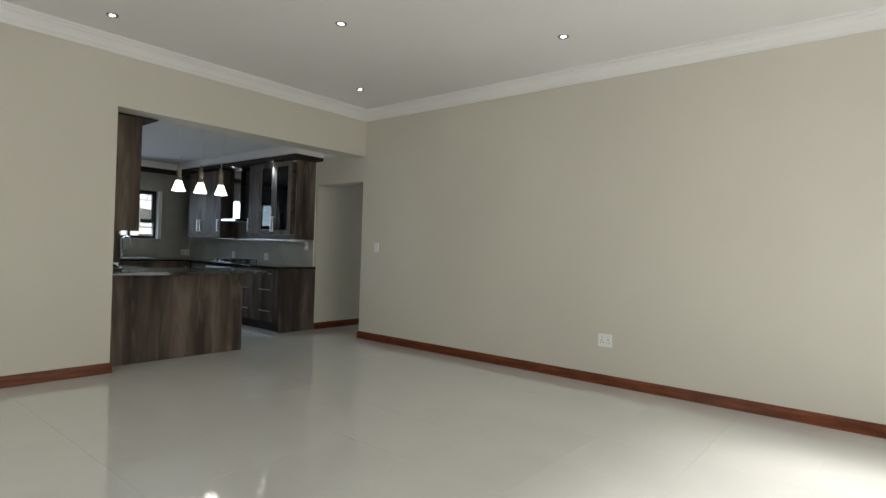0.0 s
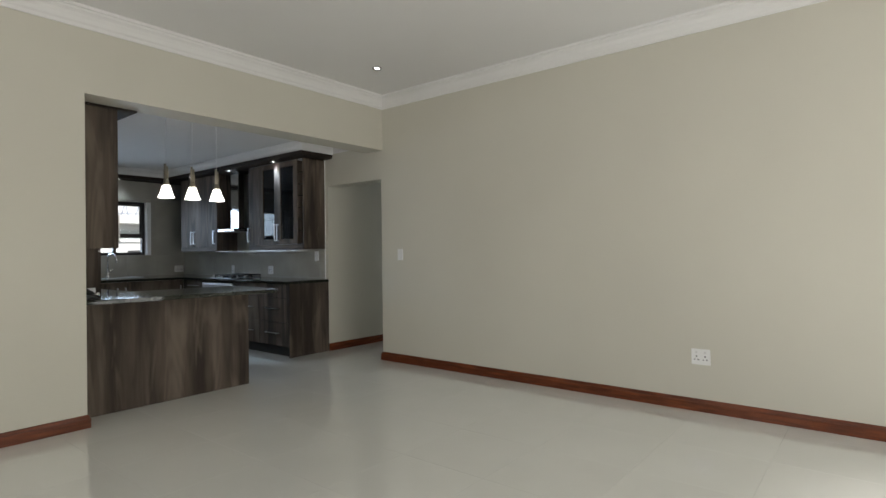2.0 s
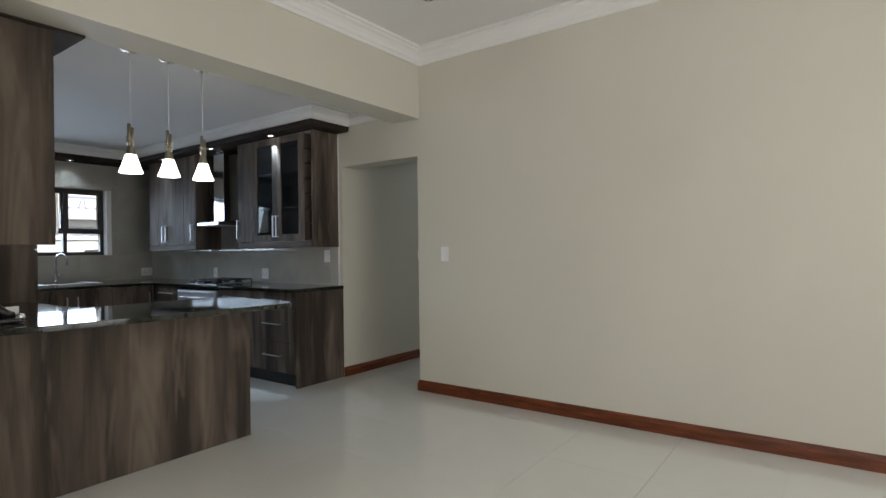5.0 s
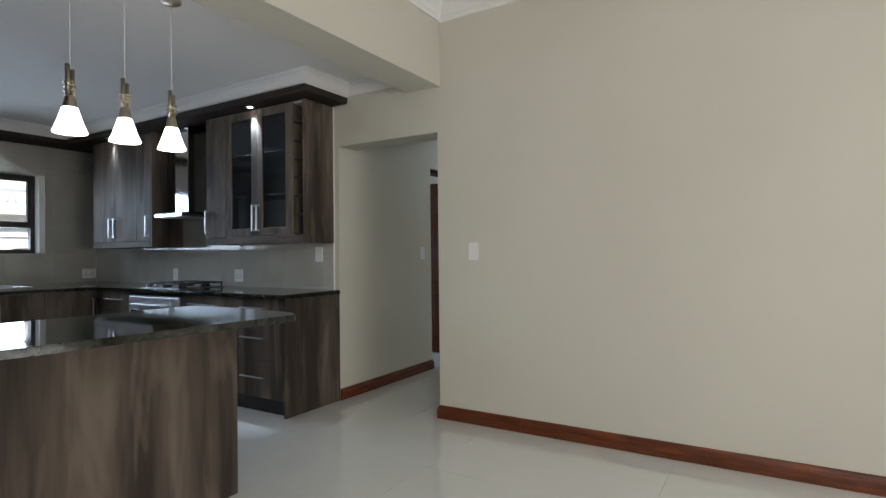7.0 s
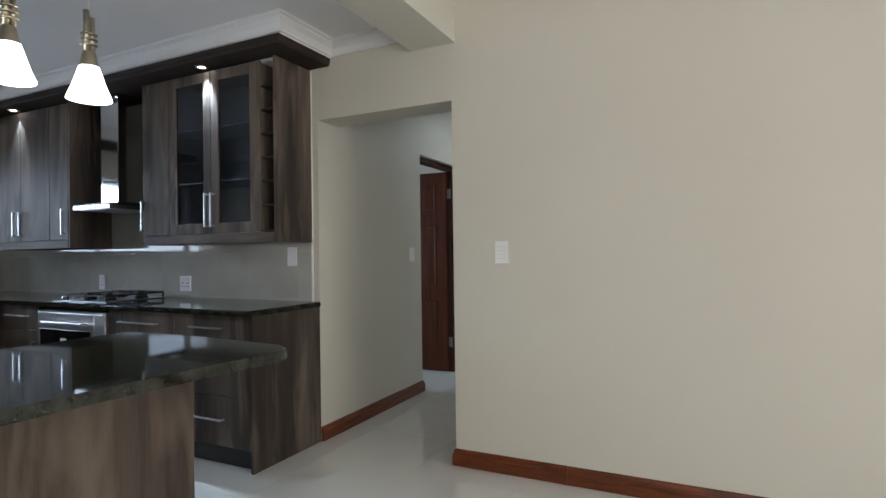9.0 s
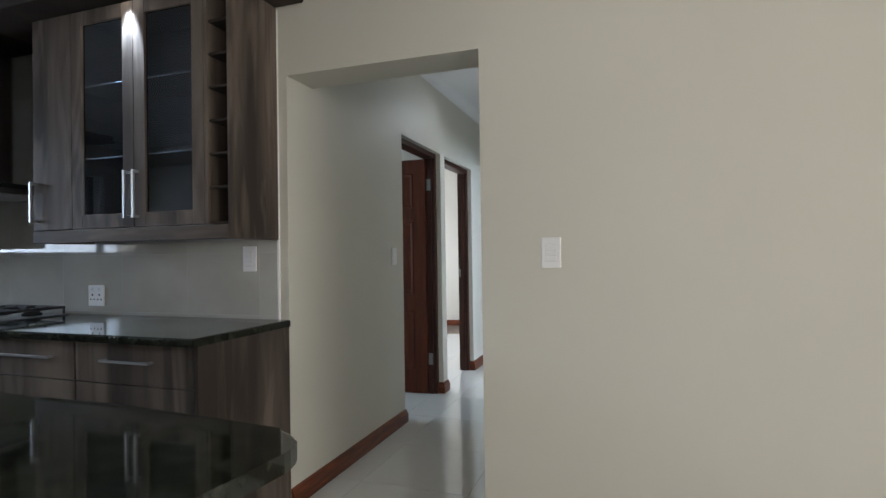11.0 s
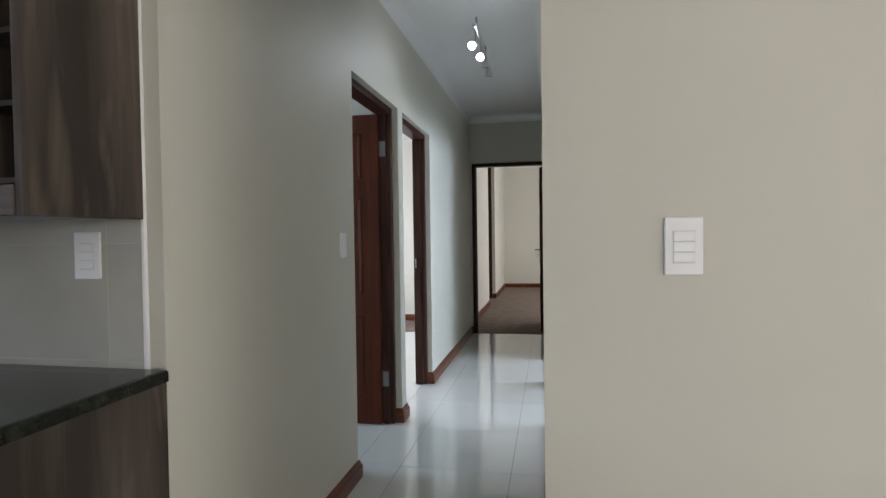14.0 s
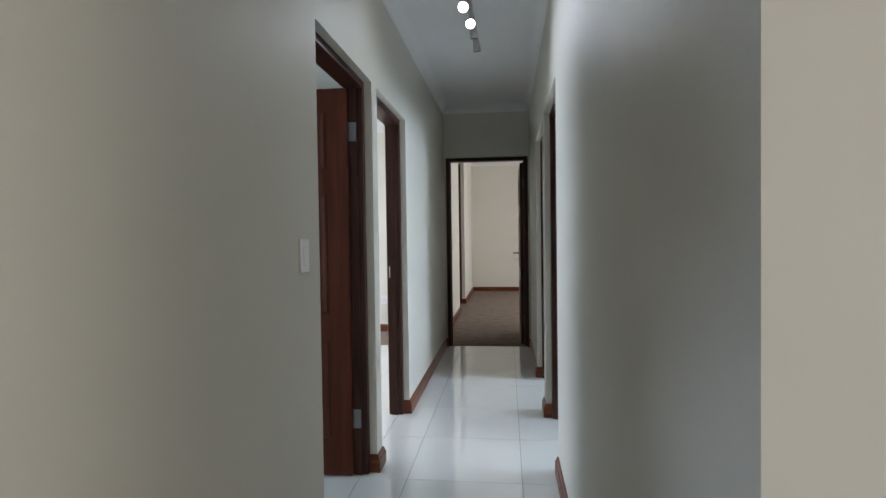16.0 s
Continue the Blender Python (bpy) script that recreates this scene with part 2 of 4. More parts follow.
def glass_material(name, tint, f0=0.04, rough=0.015):
    """Thin clear or tinted pane: light goes straight through, and the surface mirrors more towards grazing (Schlick)."""
    m = bpy.data.materials.new(name)
    m.use_nodes = True
    n, l = m.node_tree.nodes, m.node_tree.links
    n.remove(n["Principled BSDF"])
    clear, gloss, mix, facing = n.new("ShaderNodeBsdfTransparent"), n.new("ShaderNodeBsdfGlossy"), n.new("ShaderNodeMixShader"), n.new("ShaderNodeLayerWeight")
    clear.inputs["Color"].default_value = (*tint, 1)
    gloss.inputs["Roughness"].default_value = rough
    facing.inputs["Blend"].default_value = 0.5
    power, scale = n.new("ShaderNodeMath"), n.new("ShaderNodeMath")
    power.operation, power.inputs[1].default_value = "POWER", 5.0
    scale.operation, scale.inputs[1].default_value, scale.inputs[2].default_value = "MULTIPLY_ADD", 1.0 - f0, f0
    l.new(facing.outputs["Facing"], power.inputs[0])
    l.new(power.outputs[0], scale.inputs[0])
    l.new(scale.outputs[0], mix.inputs[0])
    l.new(clear.outputs[0], mix.inputs[1])
    l.new(gloss.outputs[0], mix.inputs[2])
    l.new(mix.outputs[0], n["Material Output"].inputs["Surface"])
    return m


def glowing(name, colour, strength, base=(0.8, 0.8, 0.8)):
    m, n, l, b = material(name, base, 0.4)
    b.inputs["Emission Color"].default_value = (*colour, 1)
    b.inputs["Emission Strength"].default_value = strength
    return m


FLOOR_TILE, GRANITE, WALL_TILE = floor_tile_material(), granite_material(), wall_tile_material()
GLASS = glass_material("window_glass", (0.96, 0.98, 0.98), 0.04, 0.0)
SMOKED = glass_material("smoked_cabinet_glass", (0.36, 0.39, 0.43), 0.06, 0.0)
SMOKED_CLEAR = bpy.data.materials.new("smoked_glass_body")
SMOKED_CLEAR.use_nodes = True
body_nodes = SMOKED_CLEAR.node_tree.nodes
body_nodes.remove(body_nodes["Principled BSDF"])
body_clear = body_nodes.new("ShaderNodeBsdfTransparent")
body_clear.inputs["Color"].default_value = (0.5, 0.53, 0.57, 1)
SMOKED_CLEAR.node_tree.links.new(body_clear.outputs[0], body_nodes["Material Output"].inputs["Surface"])
OVEN_GLASS = material("oven_black_glass", (0.006, 0.006, 0.007), 0.05)[0]
SHADE = glowing("lit_opal_glass", (1.0, 0.95, 0.87), 3.6)
BULB = glowing("lit_lamp_face", (1.0, 0.97, 0.92), 18.0)
COOLBULB = glowing("lit_cool_lamp_face", (0.88, 0.95, 1.0), 22.0)

# ---- helpers for building ----


def bm_box(bm, x0, x1, y0, y1, z0, z1):
    v = [bm.verts.new(p) for p in ((x0, y0, z0), (x1, y0, z0), (x1, y1, z0), (x0, y1, z0), (x0, y0, z1), (x1, y0, z1), (x1, y1, z1), (x0, y1, z1))]
    return [bm.faces.new([v[i] for i in f]) for f in ((0, 3, 2, 1), (4, 5, 6, 7), (0, 1, 5, 4), (1, 2, 6, 5), (2, 3, 7, 6), (3, 0, 4, 7))]


def boxes(*specs, bevel=0.0, segments=1):
    bm = bmesh.new()
    for s in specs:
        bm_box(bm, *s)
    if bevel:
        bmesh.ops.bevel(bm, geom=bm.edges[:], offset=bevel, segments=segments, affect="EDGES", profile=0.6)
    return bm


def tube(points, radius, sides=10, closed_ends=True):
    """A round bar along a line of points, with an even or a per-point radius."""
    bm = bmesh.new()
    pts = [Vector(p) for p in points]
    radii = radius if isinstance(radius, (list, tuple)) else [radius] * len(pts)
    rings, up = [], None
    for i, p in enumerate(pts):
        d = (pts[min(i + 1, len(pts) - 1)] - pts[max(i - 1, 0)]).normalized()
        if up is None:
            up = d.orthogonal().normalized()
        up = (up - d * up.dot(d)).normalized()
        side = d.cross(up)
        rings.append([bm.verts.new(p + radii[i] * (math.cos(a) * up + math.sin(a) * side)) for a in (2 * math.pi * k / sides for k in range(sides))])
    for a, b in zip(rings, rings[1:]):
        for k in range(sides):
            bm.faces.new((a[k], a[(k + 1) % sides], b[(k + 1) % sides], b[k])).smooth = True
    if closed_ends:
        bm.faces.new(rings[0][::-1])
        bm.faces.new(rings[-1])
    return bm


def lathe(profile, centre, sides=32, cap=False):
    """A turned shape: profile of (radius, height) about a vertical axis through centre."""
    bm = bmesh.new()
    rings = [[bm.verts.new((centre[0] + r * math.cos(a), centre[1] + r * math.sin(a), centre[2] + z)) for a in (2 * math.pi * k / sides for k in range(sides))] for r, z in profile]
    for a, b in zip(rings, rings[1:]):
        for k in range(sides):
            bm.faces.new((a[k], a[(k + 1) % sides], b[(k + 1) % sides], b[k])).smooth = True
    if cap:
        bm.faces.new(rings[0][::-1])
        bm.faces.new(rings[-1])
    return bm


def sweep(profile, path, closed=False):
    """A moulding: profile points (out, up) carried along a level path; out is to the right of the way walked. Corners are mitred."""
    bm = bmesh.new()
    pts = [Vector((p[0], p[1])) for p in path]
    n = len(pts)
    rings = []
    for i, p in enumerate(pts):
        before = (p - pts[i - 1]).normalized() if (closed or i) else None
        after = (pts[(i + 1) % n] - p).normalized() if (closed or i < n - 1) else None
        a, b = before or after, after or before
        na, nb = Vector((a.y, -a.x)), Vector((b.y, -b.x))
        out = (na + nb) / max(1e-6, 1 + na.dot(nb))
        z = path[i][2]
        rings.append([bm.verts.new((p.x + out.x * o, p.y + out.y * o, z + u)) for o, u in profile])
    k = len(profile)
    pairs = list(zip(rings, rings[1:])) + ([(rings[-1], rings[0])] if closed else [])
    for a, b in pairs:
        for j in range(k):
            bm.faces.new((a[j], b[j], b[(j + 1) % k], a[(j + 1) % k]))
    if not closed:
        bm.faces.new(rings[0])
        bm.faces.new(rings[-1][::-1])
    return bm


def slab(outline, z0, z1, bevel=0.0, segments=2):
    """A level slab of any outline, walked anticlockwise."""
    bm = bmesh.new()
    low = [bm.verts.new((x, y, z0)) for x, y in outline]
    high = [bm.verts.new((x, y, z1)) for x, y in outline]
    bm.faces.new(low[::-1])
    top = bm.faces.new(high)
    for i in range(len(outline)):
        j = (i + 1) % len(outline)
        bm.faces.new((low[i], low[j], high[j], high[i]))
    if bevel:
        bmesh.ops.bevel(bm, geom=list(top.edges), offset=bevel, segments=segments, affect="EDGES", profile=0.5)
    return bm


def origin_of(ob):
    p = Vector((0, 0, 0))
    while ob:
        p += ob.location
        ob = ob.parent
    return p


def mesh_from(name, bm, mat, shift):
    bmesh.ops.recalc_face_normals(bm, faces=bm.faces[:])
    bmesh.ops.translate(bm, verts=bm.verts[:], vec=-shift)
    me = bpy.data.meshes.new(name)
    bm.to_mesh(me)
    bm.free()
    me.materials.append(mat)
    return me


def part(name, bm, mat, parent, label=""):
    """One mesh under a thing or a part; bm is in the world's metres."""
    ob = new(name, mesh_from(name, bm, mat, origin_of(parent)))
    ob.parent = parent
    return tagged(ob, label)


def thing(name, at, label, category, group="", kind=""):
    ob = new(name)
    ob.location = at
    ob.empty_display_size = 0.1
    return tagged(ob, label, category, group, kind)


def single(name, bm, mat, label, category, group="", kind="", at=(0, 0, 0)):
    """A thing of one mesh."""
    ob = new(name, mesh_from(name, bm, mat, Vector(at)))
    ob.location = at
    return tagged(ob, label, category, group, kind)


def setting(name, bm, mat, label):
    return single(name, bm, mat, label, name.split("_")[0], kind="structure")


def wall_of(name, sections, mat, label):
    """A wall built of upright sections and lintels, butted end to end."""
    root = thing(name, (0, 0, 0), label, "wall", kind="structure")
    for spec in sections:
        part("wall_section", boxes(spec), mat, root)
    return root


# ---- the large structure ----
N, W, WB = 6.34, -4.73, -5.02          # north wall face, west wall faces
HL, HR, HE = -5.725, -4.7565, 11.92       # passage: left face, right face, end face
HT = 0.15                              # passage walls are thin
KW, KS = -9.58, 3.31                   # kitchen: window wall, south wall (and end of the west wall)
E, S = 2.3, -1.7                       # living room: patio wall, south wall
CEIL, KCEIL, HCEIL, HEAD, LINTEL = 3.04, 2.588, 2.74, 2.432, 2.1
D1, D2, D4, D5, D6 = (7.745, 8.60), (8.715, 9.575), (8.65, 9.56), (9.72, 10.63), (14.7, 15.85)

wall_of("wall_north", [(HR, E + 0.25, N, N + 0.23, 0, CEIL), (HL, HR, N, N + 0.23, LINTEL, CEIL), (KW - 0.25, HL, N, N + 0.23, 0, CEIL)], WALL, "cream painted wall with a passage opening")
wall_of("wall_west", [(WB, W, S, KS, 0, CEIL), (WB, W, KS, N, HEAD, CEIL)], WALL, "cream painted wall with a wide kitchen opening")
wall_of("wall_east", [(E, E + 0.25, S, 2.4, 0, CEIL), (E, E + 0.25, 5.8, N, 0, CEIL), (E, E + 0.25, 2.4, 5.8, 2.25, CEIL)], WALL, "cream painted wall round the patio door")
wall_of("wall_south", [(WB, -3.15, S - 0.25, S, 0, CEIL), (-0.05, E + 0.25, S - 0.25, S, 0, CEIL), (-3.15, -0.05, S - 0.25, S, 0, 0.3), (-3.15, -0.05, S - 0.25, S, 2.3, CEIL)], WALL, "cream painted wall round a wide window")
wall_of("wall_kitchen_west", [(KW - 0.25, KW, KS - 0.25, 3.53, 0, KCEIL + 0.1), (KW - 0.25, KW, 5.80, N, 0, KCEIL + 0.1), (KW - 0.25, KW, 3.53, 5.80, 0, 1.2504), (KW - 0.25, KW, 3.53, 5.80, 2.1111, KCEIL + 0.1)], WALL, "tiled kitchen wall round a dark framed window")
wall_of("wall_kitchen_south", [(KW - 0.25, WB, KS - 0.25, KS, 0, KCEIL + 0.1)], WALL, "cream painted kitchen wall")
wall_of("wall_passage_left", [(HL - HT, HL, N + 0.23, D1[0], 0, 2.79), (HL - HT, HL, D1[1], D2[0], 0, 2.79), (HL - HT, HL, D2[1], HE, 0, 2.79), (HL - HT, HL, *D1, LINTEL, 2.79), (HL - HT, HL, *D2, LINTEL, 2.79)], WALL, "pale painted passage wall with two doorways")
wall_of("wall_passage_right", [(HR, HR + HT, N + 0.23, D4[0], 0, 2.79), (HR, HR + HT, D4[1], D5[0], 0, 2.79), (HR, HR + HT, D5[1], HE, 0, 2.79), (HR, HR + HT, *D4, LINTEL, 2.79), (HR, HR + HT, *D5, LINTEL, 2.79)], WALL, "pale painted passage wall with two doorways")
wall_of("wall_passage_end", [(HL - HT, -5.706, HE, HE + 0.2, 0, 2.79), (-4.774, HR + 2.6, HE, HE + 0.2, 0, 2.79), (-5.706, -4.774, HE, HE + 0.2, 2.161, 2.79)], WALL, "pale painted wall round the end doorway")
wall_of("wall_bedrooms", [(HL - 3.4, HL - 3.2, N + 0.23, 13.1, 0, 2.79), (HL - 3.2, HL - HT, 8.63, 8.69, 0, 2.79), (HL - 3.2, -6.15, 12.9, 13.1, 0, 2.79)], BEDWALL, "white painted bedroom walls")
wall_of("wall_bathrooms", [(HR + 2.6, HR + 2.8, N + 0.23, HE, 0, 2.79), (HR + HT, HR + 2.6, 9.61, 9.67, 0, 2.79)], BEDWALL, "white painted bathroom walls")
wall_of("wall_main_bedroom", [(-6.1, -5.8, HE + 0.2, D6[0], 0, 2.93), (-6.1, -5.8, D6[1], 18.16, 0, 2.93), (-6.1, -5.8, *D6, 2.62, 2.93), (-6.1, -2.2, 18.16, 18.36, 0, 2.93), (-2.2, -2.0, HE + 0.2, 18.36, 0, 2.93), (-7.2, -7.0, 14.0, 16.4, 0, 2.93)], BEDWALL, "cream painted main bedroom walls")

setting("ceiling_living", boxes((WB, E + 0.25, S - 0.25, N, CEIL, CEIL + 0.15)), CEILING, "white painted ceiling with recessed downlights")
setting("ceiling_kitchen", boxes((KW, WB, KS, N, KCEIL, KCEIL + 0.12)), CEILING, "white painted kitchen ceiling")
setting("ceiling_passage", boxes((HL, HR, N + 0.23, HE, HCEIL, HCEIL + 0.05)), CEILING, "white painted passage ceiling")
setting("ceiling_bedrooms", boxes((HL - 3.4, -6.1, N + 0.23, 13.1, 2.66, 2.89)), CEILING, "white painted ceiling of the bedrooms")
setting("ceiling_slab", boxes((-6.1, HR + 2.8, N + 0.23, HE + 0.2, 2.791, 2.89)), CEILING, "white painted slab over passage and bathrooms")
setting("ceiling_main_bedroom", boxes((-7.2, -2.0, HE + 0.2, 18.36, 2.93, 3.03)), CEILING, "white painted bedroom ceiling")

setting("carpet", boxes((-7.2, -2.0, HE + 0.06, 18.36, -0.1, 0.004)), CARPET, "brown pile carpet of the main bedroom")
setting("ground", boxes((-400, 400, -400, 400, -0.32, -0.22)), PAVING, "pale paved ground outside")

# cornices
CORN = [(0.0, -0.138), (0.012, -0.138), (0.014, -0.115), (0.024, -0.1), (0.03, -0.075), (0.045, -0.05), (0.068, -0.034), (0.072, -0.022), (0.09, -0.018), (0.094, 0.0), (0.0, 0.0)]
CORN_SMALL = [(0.0, -0.09), (0.01, -0.09), (0.012, -0.075), (0.024, -0.05), (0.048, -0.03), (0.05, -0.018), (0.065, -0.014), (0.067, 0.0), (0.0, 0.0)]
COVE = [(0.0, -0.085)] + [(0.085 * (1 - math.cos(a)), -0.085 * (1 - math.sin(a))) for a in (math.pi / 2 * k / 8 for k in range(9))] + [(0.0, 0.0)]
setting("cornice_living", sweep(CORN, [(W, S, CEIL - 0.001), (W, N, CEIL - 0.001), (E, N, CEIL - 0.001), (E, S, CEIL - 0.001)], closed=True), CORNICE, "white moulded plaster cornice")
setting("cornice_passage", sweep(COVE, [(HL, N + 0.23, HCEIL - 0.001), (HL, HE, HCEIL - 0.001), (HR, HE, HCEIL - 0.001), (HR, N + 0.23, HCEIL - 0.001)]), CEILING, "white coved cornice of the passage")
setting("cornice_main_bedroom", sweep(COVE, [(-5.8, HE + 0.2, 2.929), (-5.8, 18.16, 2.929), (-2.2, 18.16, 2.929)]), CEILING, "white coved cornice")
setting("cornice_kitchen", sweep(CORN_SMALL, [(-9.2, KS + 0.46, KCEIL - 0.001), (-9.2, 5.87, KCEIL - 0.001), (-5.61, 5.87, KCEIL - 0.001), (-5.61, N, KCEIL - 0.001), (WB, N, KCEIL - 0.001), (WB, KS + 0.46, KCEIL - 0.001)], closed=True), CEILING, "white moulded kitchen cornice above the crown")

# skirtings, with a stepped and rounded top
SK = [(0.0, 0.0), (0.018, 0.0), (0.018, 0.062), (0.016, 0.068), (0.012, 0.07), (0.011, 0.078), (0.008, 0.088), (0.0, 0.094)]


JOINT = -4.115   # where two lengths of skirting meet


def skirting(path, label="varnished mahogany skirting board"):
    return setting("baseboard", sweep(SK, [(x, y, 0.001) for x, y in path]), SKIRT, label)


skirting([(W, S), (W, KS), (WB + 0.02, KS)])
skirting([(HR, N + 0.23), (HR, N), (JOINT - 0.0008, N)])
skirting([(JOINT + 0.0008, N), (E, N), (E, 5.8)])
skirting([(HL, N), (HL, D1[0]), (HL - 0.04, D1[0])])
skirting([(HL - 0.04, D1[1]), (HL, D1[1]), (HL, D2[0]), (HL - 0.04, D2[0])])
skirting([(HL - 0.04, D2[1]), (HL, D2[1]), (HL, HE), (-5.69, HE)])
skirting([(-4.79, HE), (HR, HE), (HR, D5[1]), (HR + 0.04, D5[1])])
skirting([(HR + 0.04, D5[0]), (HR, D5[0]), (HR, D4[1]), (HR + 0.04, D4[1])])
skirting([(HR + 0.04, D4[0]), (HR, D4[0]), (HR, N + 0.23)])
skirting([(-5.8, HE + 0.2), (-5.8, D6[0])])
skirting([(-5.86, D6[1]), (-5.8, D6[1]), (-5.8, 18.16), (-2.2, 18.16)])
skirting([(HL - 3.2, 12.9), (-6.1, 12.9)])
setting("bulkhead", boxes((KW, -5.612, 5.872, N, 2.4827, KCEIL), (KW, -9.202, KS, 5.872, 2.4827, KCEIL)), CEILING, "white bulkhead above the cabinet crown")

# ---- doors and windows ----


def door_frame(number, axis, lo, hi, face, inward, top, label):
    """A dark timber frame in a doorway: two jambs and a head. axis 'y': a wall that runs along y. face: the frame's near plane; inward: the side it goes to."""
    d, w = 0.1 * inward, 0.042
    root = thing("door_%d" % number, ((face, (lo + hi) / 2, 0) if axis == "y" else ((lo + hi) / 2, face, 0)), label, "door", kind="structure")

    def place(a0, a1, z0, z1, depth0=0.0, depth1=d):
        f = sorted((face + depth0, face + depth1))
        return (*f, a0, a1, z0, z1) if axis == "y" else (a0, a1, *f, z0, z1)

    for a0, a1, s in ((lo, lo + w, 1), (hi - w, hi, -1)):
        bm = boxes(place(a0, a1, 0.001, top - 0.001), bevel=0.004, segments=2)
        stop = (a0, a1 + 0.012) if s > 0 else (a0 - 0.012, a1)
        bm_box(bm, *place(*stop, 0.002, top - w, 0.03 * inward, 0.075 * inward))
        part("jamb", bm, FRAMEWOOD, root)
    part("head", boxes(place(lo + w, hi - w, top - w, top - 0.001), bevel=0.004, segments=2), FRAMEWOOD, root)
    return root


def door_leaf(parent, x0, x1, y0, y1, z0, z1, along):
    """A mahogany leaf with six raised panels, lying along x or y."""
    bm = boxes((x0, x1, y0, y1, z0, z1), bevel=0.003)
    leaf = part("leaf", bm, DOORWOOD, parent, "mahogany door leaf with raised panels")
    a0, a1 = (x0, x1) if along == "x" else (y0, y1)
    t0, t1 = (y0, y1) if along == "x" else (x0, x1)
    mid, stile = (a0 + a1) / 2, 0.11
    for p0, p1 in ((a0 + stile, mid - 0.045), (mid + 0.045, a1 - stile)):
        for q0, q1 in ((z0 + 0.2, z0 + 0.72), (z0 + 0.86, z0 + 1.5), (z0 + 1.62, z1 - 0.12)):
            for t, s in ((t0, -1), (t1, 1)):
                bm = bmesh.new()
                rings = []
                for inset, out in ((0.0, 0.0), (0.008, 0.005), (0.018, 0.004), (0.03, 0.001), (0.06, 0.004)):
                    rings.append([bm.verts.new((a, t + s * out, z) if along == "x" else (t + s * out, a, z)) for a, z in ((p0 + inset, q0 + inset), (p1 - inset, q0 + inset), (p1 - inset, q1 - inset), (p0 + inset, q1 - inset))])
                for r, u in zip(rings, rings[1:]):
                    for k in range(4):
                        bm.faces.new((r[k], r[(k + 1) % 4], u[(k + 1) % 4], u[k]))
                bm.faces.new(rings[-1])
                part("panel", bm, DOORWOOD, leaf)
    return leaf


def lever_handle(leaf, x, y, z, side, back):
    """A chrome lever on a backplate, on a leaf that lies along y; side: the way it stands off; back: the way that the lever points."""
    plate = boxes((*sorted((x, x + side * 0.008)), y - 0.02, y + 0.02, z - 0.12, z + 0.06), bevel=0.003)
    h = part("handle", plate, CHROME, leaf, "chrome lever handle")
    part("lever", tube([(x + side * 0.006, y, z), (x + side * 0.06, y, z), (x + side * 0.068, y + back * 0.02, z), (x + side * 0.068, y + back * 0.12, z)], 0.011), CHROME, h)
    part("keyhole", tube([(x + side * 0.008, y, z - 0.08), (x + side * 0.014, y, z - 0.08)], 0.014), CHROME, h)
    part("key", boxes((*sorted((x + side * 0.014, x + side * 0.04)), y - 0.004, y + 0.004, z - 0.084, z - 0.076), (*sorted((x + side * 0.034, x + side * 0.058)), y - 0.003, y + 0.003, z - 0.105, z - 0.06), bevel=0.001), STEEL, h, "steel key in the lock")


def hinge_plate(root, spec, pin):
    h = part("hinge", boxes(spec, bevel=0.001), HOBSTEEL, root, "steel butt hinge")
    part("pin", tube([(pin[0], pin[1], spec[4] - 0.004), (pin[0], pin[1], spec[5] + 0.004)], 0.006, 8), HOBSTEEL, h)


door1 = door_frame(1, "y", *D1, HL - 0.04, -1, LINTEL, "open mahogany panel door in a dark frame off the passage")
door_leaf(door1, -6.61, -5.842, 8.514, 8.554, 0.008, 2.05, "x")
for z in (0.255, 1.777):
    hinge_plate(door1, (-5.84, -5.797, 8.5415, 8.5455, z, z + 0.1), (-5.846, 8.55))
door2 = door_frame(2, "y", *D2, HL - 0.04, -1, LINTEL, "open doorway with a dark frame to a bright bedroom")
part("strike", boxes((-5.85, -5.82, 9.5285, 9.5325, 0.98, 1.06), bevel=0.001), STEEL, door2)
door3 = door_frame(3, "x", -5.706, -4.774, HE + 0.05, 1, 2.16, "open end door in a dark frame to a carpeted bedroom")
leaf3 = door_leaf(door3, -4.862, -4.822, HE + 0.15, HE + 0.99, 0.012, 2.1, "y")
lever_handle(leaf3, -4.862, HE + 0.92, 1.04, -1, -1)
for z in (0.24, 1.82):
    hinge_plate(door3, (-4.8205, -4.8165, HE + 0.082, HE + 0.13, z, z + 0.1), (-4.826, HE + 0.14))
door_frame(4, "y", *D4, HR + 0.04, 1, LINTEL, "dark framed doorway off the passage")
door_frame(5, "y", *D5, HR + 0.04, 1, LINTEL, "dark framed doorway off the passage")
door_frame(6, "y", *D6, -5.86, -1, 2.62, "dark framed doorway in the main bedroom")


